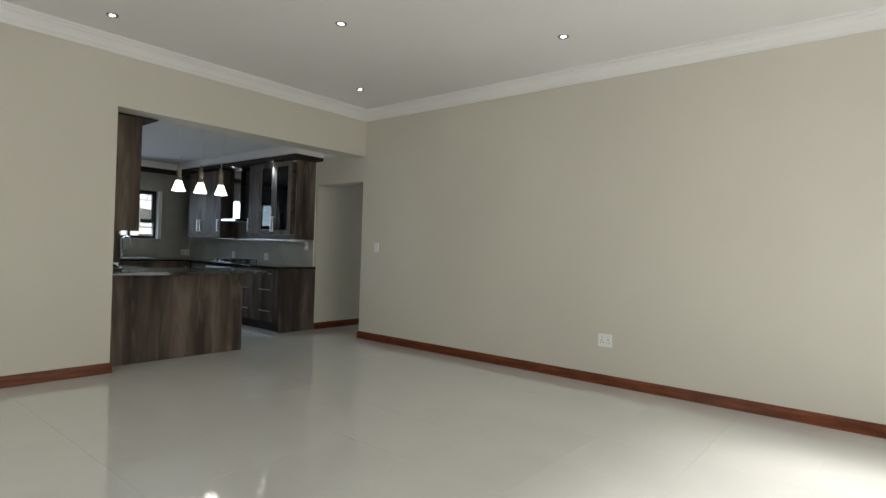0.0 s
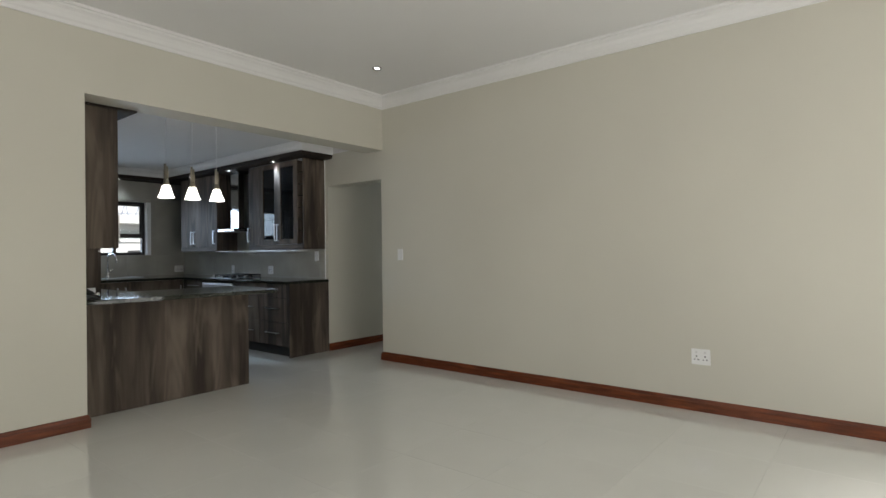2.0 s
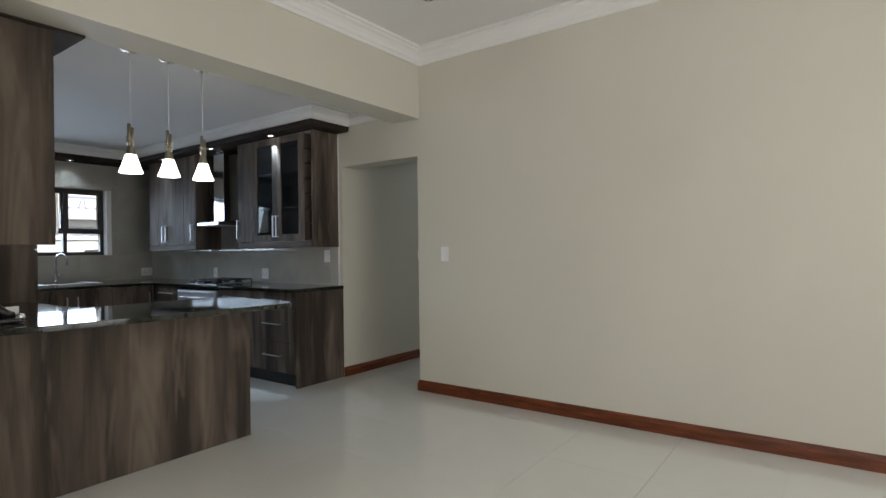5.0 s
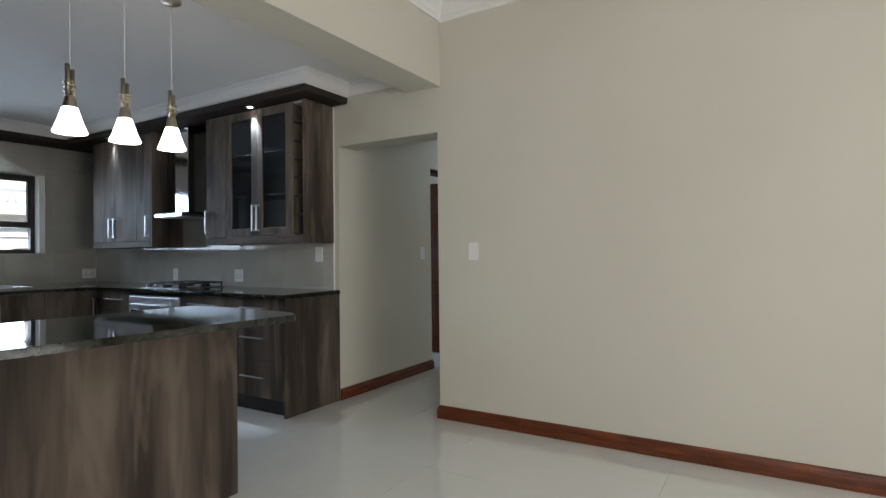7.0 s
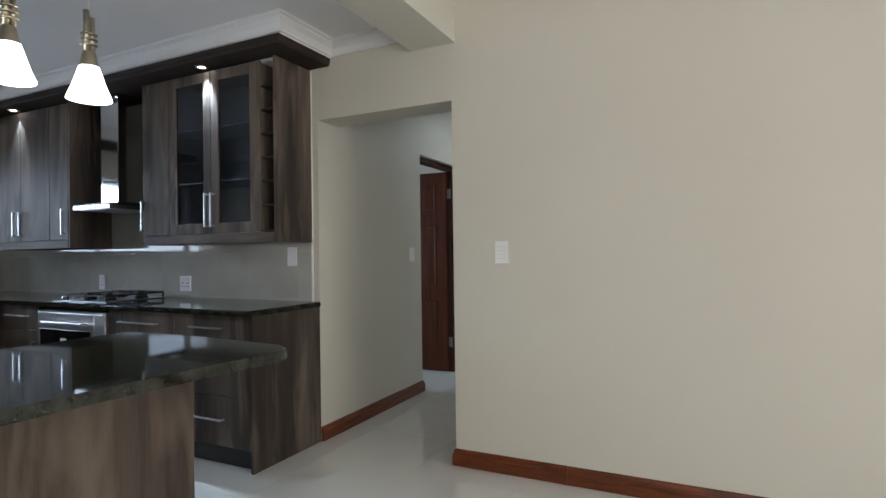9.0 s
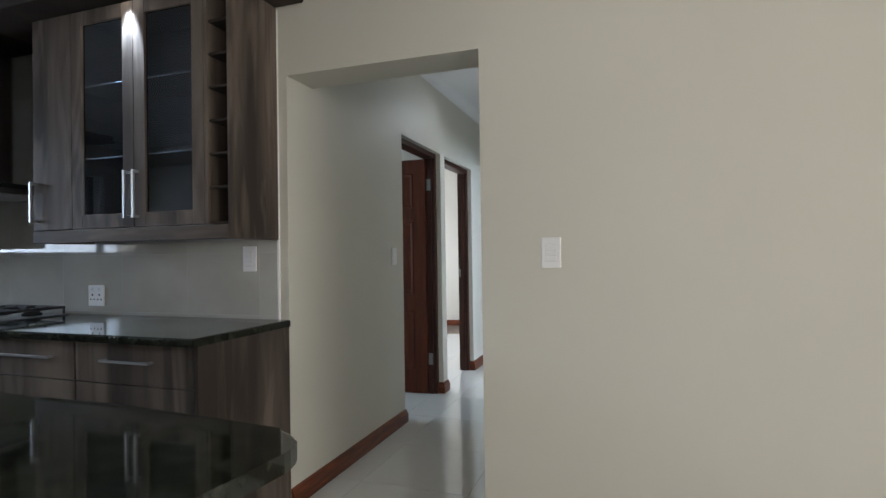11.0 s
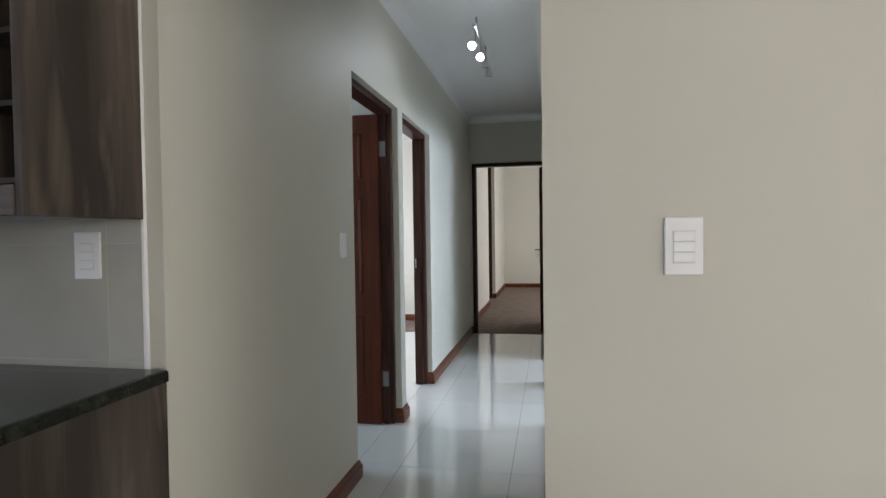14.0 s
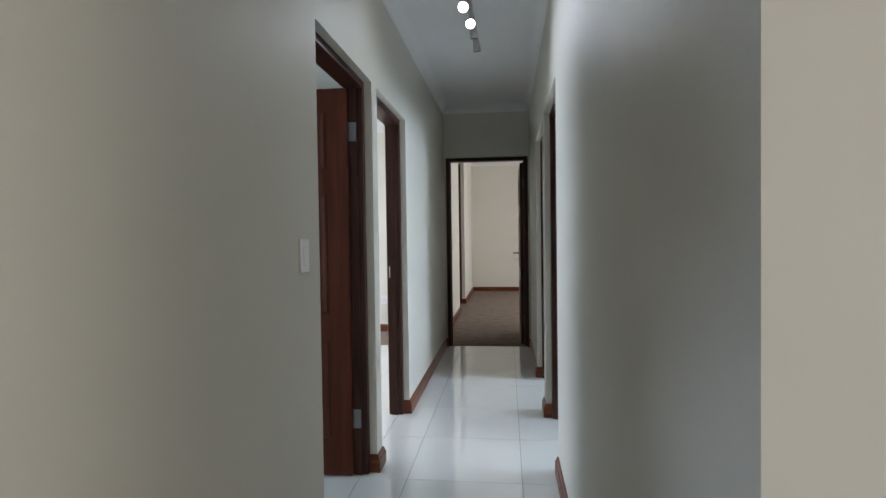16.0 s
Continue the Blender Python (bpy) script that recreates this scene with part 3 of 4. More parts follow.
def window_unit(name, along, lo, hi, plane, z0, z1, uprights, rails, label, w=0.045, depth=0.06):
    """A dark metal window: outer frame, uprights, rails and panes. along 'y': in a wall that runs along y."""
    root = thing(name, ((plane, (lo + hi) / 2, z0) if along == "y" else ((lo + hi) / 2, plane, z0)), label, "window", kind="structure")

    def place(a0, a1, b0, b1, dd=depth, off=0.0):
        f = (plane - dd / 2 + off, plane + dd / 2 + off)
        return (*f, a0, a1, b0, b1) if along == "y" else (a0, a1, *f, b0, b1)

    frame_part = part("window_frame", boxes(place(lo, lo + w, z0, z1), place(hi - w, hi, z0, z1), place(lo + w, hi - w, z0, z0 + w), place(lo + w, hi - w, z1 - w, z1)), ALU, root)
    for u in uprights:
        part("mullion", boxes(place(u - w / 2, u + w / 2, z0 + w, z1 - w)), ALU, root)
    edges = [lo + w / 2, *uprights, hi - w / 2]
    for a0, a1 in zip(edges, edges[1:]):
        a0, a1 = a0 + w / 2, a1 - w / 2
        levels = [z0 + w / 2, *rails, z1 - w / 2]
        for r in rails:
            part("transom", boxes(place(a0, a1, r - w / 2, r + w / 2)), ALU, root)
        for k, (b0, b1) in enumerate(zip(levels, levels[1:])):
            b0, b1 = b0 + w / 2, b1 - w / 2
            if k:
                c = 0.022
                part("casement", boxes(place(a0, a0 + c, b0, b1, 0.04), place(a1 - c, a1, b0, b1, 0.04), place(a0 + c, a1 - c, b0, b0 + c, 0.04), place(a0 + c, a1 - c, b1 - c, b1, 0.04)), ALU, root)
                a_in, b_in = c, c
            else:
                a_in = b_in = 0.0
            pane = part("pane", boxes(place(a0 + a_in, a1 - a_in, b0 + b_in, b1 - b_in, 0.005)), GLASS, root)
            pane.visible_shadow = False
    return root


window_unit("window_1", "y", 3.585, 5.745, KW - 0.13, 1.2504, 2.1111, [4.12, 5.295], [1.5542], "dark aluminium casement window above the sink")
setting("window_reveal", boxes((KW - 0.2, KW + 0.003, 5.745, 5.8005, 1.2504, 2.1111), (KW - 0.2, KW + 0.003, 3.5295, 3.585, 1.2504, 2.1111)), PLASTERED, "white plastered window reveal")
window_unit("window_2", "x", -3.15, -0.05, S - 0.12, 0.3, 2.3, [-2.1, -1.1], [0.9], "wide dark aluminium window")
window_unit("patio_door", "y", 2.4, 5.8, E + 0.12, 0.0, 2.25, [3.25, 4.1, 4.95], [], "dark aluminium sliding patio door", 0.06, 0.08)

# ---- outside the kitchen window ----
setting("garden_wall", boxes((-13.6, -13.4, -6, 22, -0.22, 1.55), (-13.64, -13.36, -6, 22, 1.55, 1.62)), PLASTERED, "white plastered boundary wall")
shed = thing("lean_to", (-12.6, 7.6, -0.22), "pale plastered lean-to with a sloping grey roof", "shed")
part("wall", boxes((-13.38, -11.9, 7.1, 9.5, -0.22, 1.25)), PLASTERED, shed)
part("roof", slab([(-13.38, 6.9), (-11.7, 6.9), (-11.7, 9.7), (-13.38, 9.7)], 1.25, 1.36, 0.01), ROOFING, shed)


def neighbour_house():
    root = thing("neighbour_house", (-21, 9.5, -0.22), "white plastered two-storey house with a balcony rail", "house")
    part("wall", boxes((-26, -18, 3, 17, -0.22, 6.2)), PLASTERED, root)
    part("roof", slab([(-26.4, 2.6), (-17.5, 2.6), (-17.5, 17.4), (-26.4, 17.4)], 6.2, 6.5, 0.05), ROOFING, root)
    for y in (5.0, 8.2, 11.4, 14.4):
        for z in (0.8, 3.9):
            w = part("window", boxes((-18.02, -17.96, y, y + 1.4, z, z + 1.3)), PLASTERED, root)
            part("pane", boxes((-17.96, -17.94, y + 0.08, y + 1.32, z + 0.08, z + 1.22)), GLASS, w)
    b = part("balcony", boxes((-18, -17.5, 8.05, 14.5, 2.2, 2.3)), PLASTERED, root)
    part("parapet", boxes((-17.62, -17.5, 8.05, 14.5, 2.302, 2.42)), PLASTERED, b)
    part("rail", boxes((-17.58, -17.53, 8.1, 14.5, 2.72, 2.78), (-17.58, -17.53, 8.1, 14.5, 2.47, 2.5)), RAILING, b)
    for k in range(32):
        y = 8.12 + 0.2 * k
        part("baluster", tube([(-17.555, y, 2.42), (-17.555, y + (0.1 if k % 2 else -0.06), 2.73)], 0.016, 6), RAILING, b)


neighbour_house()

# ---- kitchen cabinets ----
CF, UF, TOP, THICK = 5.755, 6.0, 0.914, 0.032   # fronts of base and wall units, worktop height and thickness


def bar_handle(parent, p, q, off, r=0.005):
    """A flat steel bar on two square posts at its ends, from p to q, standing off by the vector off."""
    p, q, off = Vector(p), Vector(q), Vector(off)

    def stick(a, b, half):
        lo, hi = [min(a[k], b[k]) for k in range(3)], [max(a[k], b[k]) for k in range(3)]
        return boxes(*[tuple(v for k in range(3) for v in ((lo[k] - half, hi[k] + half) if hi[k] - lo[k] < 1e-6 else (lo[k], hi[k])))], bevel=0.0012)

    h = part("handle", stick(p + off, q + off, r), STEEL, parent, "brushed steel bar handle")
    d = (q - p).normalized()
    for s in (p + d * r * 1.2, q - d * r * 1.2):
        part("post", stick(s, s + off * 0.85, r * 0.9), STEEL, h)
    return h


def front(name, parent, spec, mat=None):
    return part(name, boxes(spec, bevel=0.0015), mat or CABINET, parent)


def drawer_unit(x0, x1, splits, group, label, grips=(0.2, 0.8)):
    root = thing("base_cabinet", ((x0 + x1) / 2, CF + 0.3, 0), label, "cabinet", group)
    part("body", boxes((x0, x1, CF + 0.022, N - 0.014, 0.12, TOP - THICK)), CARCASS, root)
    for z0, z1 in zip(splits, splits[1:]):
        d = front("drawer", root, (x0 + 0.002, x1 - 0.002, CF, CF + 0.02, z0 + 0.002, z1 - 0.002))
        w = x1 - x0
        zh = z1 - 0.075 if z1 - z0 < 0.2 else z1 - 0.13
        bar_handle(d, (x0 + w * grips[0], CF, zh), (x0 + w * grips[1], CF, zh), (0, -0.028, 0))
    return root


def door_unit(x0, x1, label, group):
    root = thing("base_cabinet", ((x0 + x1) / 2, CF + 0.3, 0), label, "cabinet", group)
    part("body", boxes((x0, x1, CF + 0.022, N - 0.014, 0.12, TOP - THICK)), CARCASS, root)
    d = front("drawer", root, (x0 + 0.002, x1 - 0.002, CF, CF + 0.02, 0.7, TOP - THICK - 0.004))
    bar_handle(d, (x0 + 0.18, CF, 0.8), (x1 - 0.12, CF, 0.8), (0, -0.028, 0))
    c = front("door", root, (x0 + 0.002, x1 - 0.002, CF, CF + 0.02, 0.124, 0.696))
    bar_handle(c, (x1 - 0.05, CF, 0.62), (x1 - 0.05, CF, 0.45), (0, -0.028, 0))


DZ = (0.122, 0.41, 0.708, TOP - THICK - 0.002)
BASE = "base cabinets along the cooker wall"
drawer_unit(-6.38, -5.746, DZ, BASE, "dark wood-grain base cabinet with three drawers", (0.27, 0.68))
drawer_unit(-6.995, -6.383, DZ, BASE, "dark wood-grain base cabinet with three drawers beside the oven")
door_unit(-8.38, -7.8, "dark wood-grain base cabinet with drawer and door", BASE)
single("end_panel", boxes((-5.744, -5.724, CF - 0.004, N - 0.002, 0.001, TOP - THICK - 0.001), bevel=0.001), CABINET, "dark wood-grain end panel of the base cabinets", "panel", at=(-5.726, 6.05, 0))
single("plinth", boxes((-8.38, -5.746, CF + 0.05, CF + 0.066, 0.001, 0.12)), KICK, "black kickboard under the base cabinets", "kickboard", at=(-7.0, CF + 0.05, 0))


def sink_run():
    """Units under the window, doors with upright handles."""
    ys = [KS + 0.015, 3.95, 4.45, 4.9, 5.3, CF]
    for y0, y1 in zip(ys, ys[1:]):
        root = thing("base_cabinet", (-8.9, (y0 + y1) / 2, 0), "dark wood-grain base cabinet under the window", "cabinet", "base cabinets under the window")
        part("body", boxes((KW + 0.014, -8.402, y0, y1, 0.12, TOP - THICK - 0.2)), CARCASS, root)
        d = front("door", root, (-8.4, -8.38, y0 + 0.002, y1 - 0.002, 0.124, TOP - THICK - 0.004))
        ends = {KS + 0.015: y1 - 0.05, 3.95: y1 - 0.05, 4.45: y1 - 0.05, 4.9: y0 + 0.05, 5.3: y1 - 0.05}
        bar_handle(d, (-8.38, ends[y0], 0.8), (-8.38, ends[y0], 0.58), (0.028, 0, 0))
    single("plinth", boxes((-8.47, -8.45, KS + 0.015, CF, 0.001, 0.12)), KICK, "black kickboard under the sink cabinets", "kickboard", at=(-8.45, 4.8, 0))


sink_run()


def oven():
    root = thing("oven", (-7.4, CF, 0), "stainless steel built-in oven with a black glass door", "oven")
    part("body", boxes((-7.79, -7.0, CF + 0.022, N - 0.05, 0.12, TOP - THICK - 0.01)), CARCASS, root)
    z0, z1 = 0.29, 0.852
    part("fascia", boxes((-7.785, -7.005, CF + 0.002, CF + 0.022, 0.124, z0 - 0.004), bevel=0.0015), CABINET, root)
    door = part("door", boxes((-7.78, -7.13, CF - 0.018, CF + 0.022, z0, z1 - 0.012), bevel=0.004, segments=2), STEEL, root, "steel oven door")
    part("glass", boxes((-7.745, -7.165, CF - 0.0215, CF - 0.0175, z0 + 0.05, z1 - 0.13), bevel=0.001), OVEN_GLASS, door, "black oven glass")
    part("handle", boxes((-7.66, -7.2, CF - 0.066, CF - 0.052, z1 - 0.095, z1 - 0.072), (-7.66, -7.63, CF - 0.054, CF - 0.017, z1 - 0.092, z1 - 0.075), (-7.23, -7.2, CF - 0.054, CF - 0.017, z1 - 0.092, z1 - 0.075), bevel=0.003), STEEL, door)
    part("label", boxes((-7.50, -7.43, CF - 0.0225, CF - 0.0216, 0.58, 0.665)), PLASTIC, door, "small white paper label")
    part("mark", boxes((-7.475, -7.455, CF - 0.0232, CF - 0.0226, 0.62, 0.645)), BLACK, door)
    part("trim", boxes((-7.785, -7.005, CF - 0.014, CF + 0.022, z1 - 0.01, z1), bevel=0.001), STEEL, root)
    panel = part("control_panel", boxes((-7.125, -7.01, CF - 0.018, CF + 0.022, z0, z1 - 0.012), bevel=0.003, segments=2), STEEL, root)
    for z in (0.68, 0.53, 0.4):
        k = part("knob", tube([(-7.067, CF - 0.018, z), (-7.067, CF - 0.045, z)], [0.026, 0.022], 18), STEEL, panel)
        part("grip", boxes((-7.073, -7.061, CF - 0.056, CF - 0.044, z - 0.022, z + 0.022), bevel=0.002), BLACK, k)


oven()


def gas_hob():
    root = thing("gas_hob", (-7.4, 6.03, TOP), "steel four-burner gas hob with black pan supports", "hob")
    x0, x1, y0, y1 = -7.72, -7.1, 5.8, 6.26
    part("tray", boxes((x0, x1, y0, y1, TOP + 0.001, TOP + 0.006), bevel=0.002, segments=2), HOBSTEEL, root)
    for cx, cy, r in ((-7.46, 5.92, 0.042), (-7.46, 6.15, 0.034), (-7.23, 5.92, 0.034), (-7.23, 6.15, 0.046)):
        b = part("burner", lathe([(0.001, 0.0), (r, 0.0), (r, 0.012), (r * 0.8, 0.013), (r * 0.8, 0.022), (r * 0.7, 0.026), (0.001, 0.026)], (cx, cy, TOP + 0.006), 20), IRON, root)
    for gx in (-7.46, -7.23):
        w = 0.108
        bars = [(gx - w, gx + w, 5.813, 5.827, TOP + 0.036, TOP + 0.05), (gx - w, gx + w, 6.243, 6.257, TOP + 0.036, TOP + 0.05), (gx - w, gx + w, 6.028, 6.042, TOP + 0.036, TOP + 0.05), (gx - w, gx - w + 0.014, 5.815, 6.255, TOP + 0.036, TOP + 0.05), (gx + w - 0.014, gx + w, 5.815, 6.255, TOP + 0.036, TOP + 0.05)]
        for cy in (5.92, 6.15):
            bars += [(gx - w, gx - 0.03, cy - 0.007, cy + 0.007, TOP + 0.038, TOP + 0.056), (gx + 0.03, gx + w, cy - 0.007, cy + 0.007, TOP + 0.038, TOP + 0.056)]
        for fx in (gx - w, gx + w - 0.01):
            for fy in (5.815, 6.245):
                bars.append((fx, fx + 0.01, fy, fy + 0.01, TOP + 0.006, TOP + 0.037))
        part("pan_support", boxes(*bars, bevel=0.002), IRON, root, "black cast-iron pan support")
    for k in range(4):
        part("knob", lathe([(0.001, 0), (0.021, 0), (0.019, 0.02), (0.016, 0.026), (0.001, 0.026)], (-7.655, 5.85 + 0.085 * k, TOP + 0.006), 18), CHROME, root)


gas_hob()

# worktops
single("worktop", slab([(KW + 0.012, KS + 0.012), (-8.35, KS + 0.012), (-8.35, CF - 0.045), (-5.71, CF - 0.045), (-5.71, N - 0.012), (KW + 0.012, N - 0.012)], TOP - THICK, TOP, 0.009, 4), GRANITE, "polished dark green granite worktop along two walls", "worktop", at=(-7.5, 6.0, 0.87))


def peninsula():
    root = thing("peninsula", (-5.3, 4.0, 0), "dark wood-grain breakfast counter base with a plain back panel", "counter base")
    part("back_panel", boxes((-5.01, -4.99, KS + 0.012, 4.762, 0.001, TOP - THICK - 0.001), bevel=0.001), CABINET, root)
    part("end_panel", boxes((-5.56, -5.012, 4.742, 4.762, 0.001, TOP - THICK - 0.001), bevel=0.001), CABINET, root)
    part("body", boxes((-5.54, -5.012, KS + 0.012, 4.74, 0.12, TOP - THICK - 0.002)), CARCASS, root)
    part("plinth", boxes((-5.5, -5.48, KS + 0.012, 4.74, 0.001, 0.12)), KICK, root)
    for y0, y1 in ((3.97, 4.36), (4.364, 4.738)):
        d = front("door", root, (-5.562, -5.542, y0, y1, 0.124, TOP - THICK - 0.006))
        bar_handle(d, (-5.562, y1 - 0.05, 0.8), (-5.562, y1 - 0.05, 0.6), (-0.028, 0, 0))


peninsula()


def bar_outline():
    """Worktop of the peninsula: it widens from the wall end to a rounded bar end."""
    pts = [(-4.83, KS + 0.012), (-4.79, 3.5), (-4.755, 3.75), (-4.735, 4.0), (-4.718, 4.3), (-4.695, 4.55), (-4.677, 4.7)]
    for k in range(9):
        a = math.pi * 0.46 * k / 8
        pts.append((-4.668 - 0.095 + 0.095 * math.cos(a), 4.81 + 0.105 * math.sin(a)))
    pts += [(-5.0, 4.938), (-5.2, 4.952), (-5.56, 4.957), (-5.6, 4.92), (-5.6, 3.98), (-5.63, 3.95), (-6.555, 3.95), (-6.555, KS + 0.012)]
    return pts


single("worktop", slab(bar_outline(), TOP - THICK, TOP, 0.0135, 5), GRANITE, "polished dark green granite breakfast bar with a rounded end", "worktop", at=(-5.1, 4.0, 0.87))
south = thing("base_cabinet", (-6.2, 3.6, 0), "dark wood-grain base cabinet beside the peninsula", "cabinet")
part("body", boxes((-6.55, -5.64, KS + 0.012, 3.88, 0.12, TOP - THICK - 0.002)), CARCASS, south)
for x0, x1 in ((-6.55, -6.097), (-6.093, -5.64)):
    d = front("door", south, (x0, x1, 3.882, 3.902, 0.124, TOP - THICK - 0.006))
    bar_handle(d, (x1 - 0.05, 3.902, 0.8), (x1 - 0.05, 3.902, 0.6), (0, 0.028, 0))
part("plinth", boxes((-6.55, -5.64, 3.82, 3.84, 0.001, 0.12)), KICK, south)

# ---- wall units ----


def plain_door(root, x0, x1, z0, z1, grip):
    d = front("door", root, (x0 + 0.0015, x1 - 0.0015, UF, UF + 0.02, z0, z1))
    bar_handle(d, (grip, UF, z0 + 0.04), (grip, UF, z0 + 0.24), (0, -0.03, 0), 0.006)
    return d


def glass_door(root, x0, x1, z0, z1, grip):
    w = 0.066
    x0, x1 = x0 + 0.0015, x1 - 0.0015
    d = part("door", boxes((x0, x0 + w, UF, UF + 0.02, z0, z1), (x1 - w, x1, UF, UF + 0.02, z0, z1), (x0 + w, x1 - w, UF, UF + 0.02, z0, z0 + w), (x0 + w, x1 - w, UF, UF + 0.02, z1 - w, z1), bevel=0.0015), CABINET, root, "wood-grain door frame with a dark glass pane")
    p = part("pane", boxes((x0 + w - 0.004, x1 - w + 0.004, UF + 0.011, UF + 0.015, z0 + w - 0.004, z1 - w + 0.004)), SMOKED, d)
    p.visible_shadow = False
    p.data.materials.append(SMOKED_CLEAR)
    for face in p.data.polygons:
        face.material_index = 0 if face.normal.y < -0.5 else 1
    bar_handle(d, (grip, UF, z0 + 0.04), (grip, UF, z0 + 0.26), (0, -0.03, 0), 0.006)


def wall_unit_right():
    root = thing("wall_cabinet", (-6.4, 6.17, 1.3011), "dark wood-grain wall cabinet with two glazed doors and a wine rack", "cabinet")
    z0, z1 = 1.3011, 2.43
    part("side", boxes((-5.79, -5.77, UF + 0.001, N - 0.013, z0, z1), bevel=0.001), CABINET, root)
    part("side", boxes((-6.99, -6.972, UF + 0.021, N - 0.013, z0, z1)), CABINET, root)
    part("back", boxes((-6.971, -5.791, N - 0.024, N - 0.013, z0 + 0.002, z1)), INSIDE, root)
    part("bottom", boxes((-6.971, -5.791, UF + 0.021, N - 0.025, z0 + 0.03, z0 + 0.05)), INSIDE, root)
    part("top", boxes((-6.971, -5.791, UF + 0.021, N - 0.025, z1 - 0.02, z1 - 0.001)), INSIDE, root)
    for x in (-6.73, -5.915):
        part("divider", boxes((x - 0.008, x + 0.008, UF + 0.021, N - 0.025, z0 + 0.051, z1 - 0.021)), INSIDE, root)
    part("light_rail", boxes((-6.99, -5.792, UF - 0.002, UF + 0.02, z0, z0 + 0.062), bevel=0.002), CABINET_H, root)
    for z in (1.701, 2.0554):
        part("shelf", boxes((-6.72, -5.925, UF + 0.0265, N - 0.026, z, z + 0.007)), SHELF, root, "grey glass shelf")
        part("shelf_edge", boxes((-6.72, -5.925, UF + 0.0215, UF + 0.026, z, z + 0.007)), SHELF_EDGE, root, "pale ground edge of the glass shelf")
    plain_door(root, -6.99, -6.72, 1.3669, 2.4199, -6.965)
    glass_door(root, -6.72, -6.322, 1.3669, 2.4199, -6.349)
    glass_door(root, -6.322, -5.915, 1.3669, 2.4199, -6.295)
    rack = part("wine_rack", boxes((-5.913, -5.898, UF, N - 0.025, 1.3669, 2.4199), (-5.897, -5.792, N - 0.06, N - 0.026, 1.3669, 2.4199)), CABINET, root, "open wine rack of small square niches")
    for k in range(7):
        z = 1.377 + 0.1465 * k if k else 1.3669
        part("rack_shelf", boxes((-5.897, -5.792, UF + 0.012, N - 0.061, z, z + 0.011)), CARCASS, rack)


def wall_unit_left():
    root = thing("wall_cabinet", (-8.4, 6.17, 1.296), "dark wood-grain wall cabinet with three plain doors", "cabinet")
    z0, z1 = 1.296, 2.43
    part("body", boxes((-8.95, -7.867, UF + 0.021, N - 0.013, z0, z1)), CARCASS, root)
    part("side", boxes((-7.866, -7.846, UF + 0.001, N - 0.013, z0, z1), bevel=0.001), CABINET, root)
    part("light_rail", boxes((-8.95, -7.868, UF - 0.002, UF + 0.02, z0, z0 + 0.062), bevel=0.002), CABINET_H, root)
    plain_door(root, -8.95, -8.519, 1.3618, 2.4199, -8.58)
    plain_door(root, -8.519, -8.113, 1.3618, 2.4199, -8.489)
    plain_door(root, -8.113, -7.868, 1.3618, 2.4199, -7.905)


wall_unit_right()
wall_unit_left()

# the crown board over the wall units and along the window wall, with small recessed lamps
crown = thing("crown_board", (-7.3, 6.1, 2.4401), "dark wood-grain crown board over the cabinets and window", "crown")
part("board", slab([(KW + 0.012, 5.87), (KW + 0.012, KS + 0.35), (-9.22, KS + 0.35), (-9.22, 5.87), (-5.625, 5.87), (-5.625, N - 0.012), (KW + 0.012, N - 0.012)], 2.4351, 2.4604), CROWNWOOD, crown)
part("moulding", sweep([(0.0, 0.0), (0.004, 0.0), (0.012, 0.012), (0.014, 0.03), (0.02, 0.046), (0.0, 0.046)], [(-9.22, KS + 0.35, 2.4351), (-9.22, 5.87, 2.4351), (-5.625, 5.87, 2.4351), (-5.625, N - 0.012, 2.4351)]), CROWNWOOD, crown)
setting("bulkhead_south", boxes((KW, WB, KS, 3.73, 2.4421, KCEIL)), CEILING, "white bulkhead above the south wall cabinets")
tall = thing("wall_cabinet", (-5.9, 3.45, 1.3051), "dark wood-grain wall cabinet with a plain end panel", "cabinet")
part("end_panel", boxes((-5.0, -4.98, KS + 0.002, 3.62, 1.3051, 2.4138), bevel=0.001), CABINET, tall)
part("body", boxes((-6.556, -5.001, KS + 0.002, 3.598, 1.3162, 2.4138)), CARCASS, tall)
part("crown", boxes((-7.16, -4.975, KS + 0.002, 3.768, 2.4158, 2.4401), bevel=0.003), CROWNWOOD, tall)
for x0, x1 in ((-6.554, -6.04), (-6.038, -5.522), (-5.52, -5.002)):
    d = front("door", tall, (x0, x1, 3.6, 3.62, 1.3162, 2.4097))
    bar_handle(d, (x1 - 0.05, 3.62, 1.3568), (x1 - 0.05, 3.62, 1.5795), (0, 0.03, 0), 0.006)
pantry = thing("pantry_cabinet", (-6.86, 3.6, 0), "tall dark wood-grain pantry cabinet beyond the bar", "cabinet")
part("side", boxes((-6.58, -6.56, KS + 0.002, 4.01, 0.001, 2.4138), bevel=0.001), CABINET, pantry)
part("body", boxes((-7.16, -6.582, KS + 0.002, 4.008, 0.12, 2.4138)), CARCASS, pantry)
part("plinth", boxes((-7.16, -6.582, 3.87, 3.89, 0.001, 0.119)), KICK, pantry)
for z0, z1 in ((0.124, 1.296), (1.3, 2.4097)):
    d = front("door", pantry, (-7.158, -6.562, 4.012, 4.032, z0, z1))
    bar_handle(d, (-6.62, 4.032, z0 + 0.5), (-6.62, 4.032, z0 + 0.72), (0, 0.03, 0), 0.006)


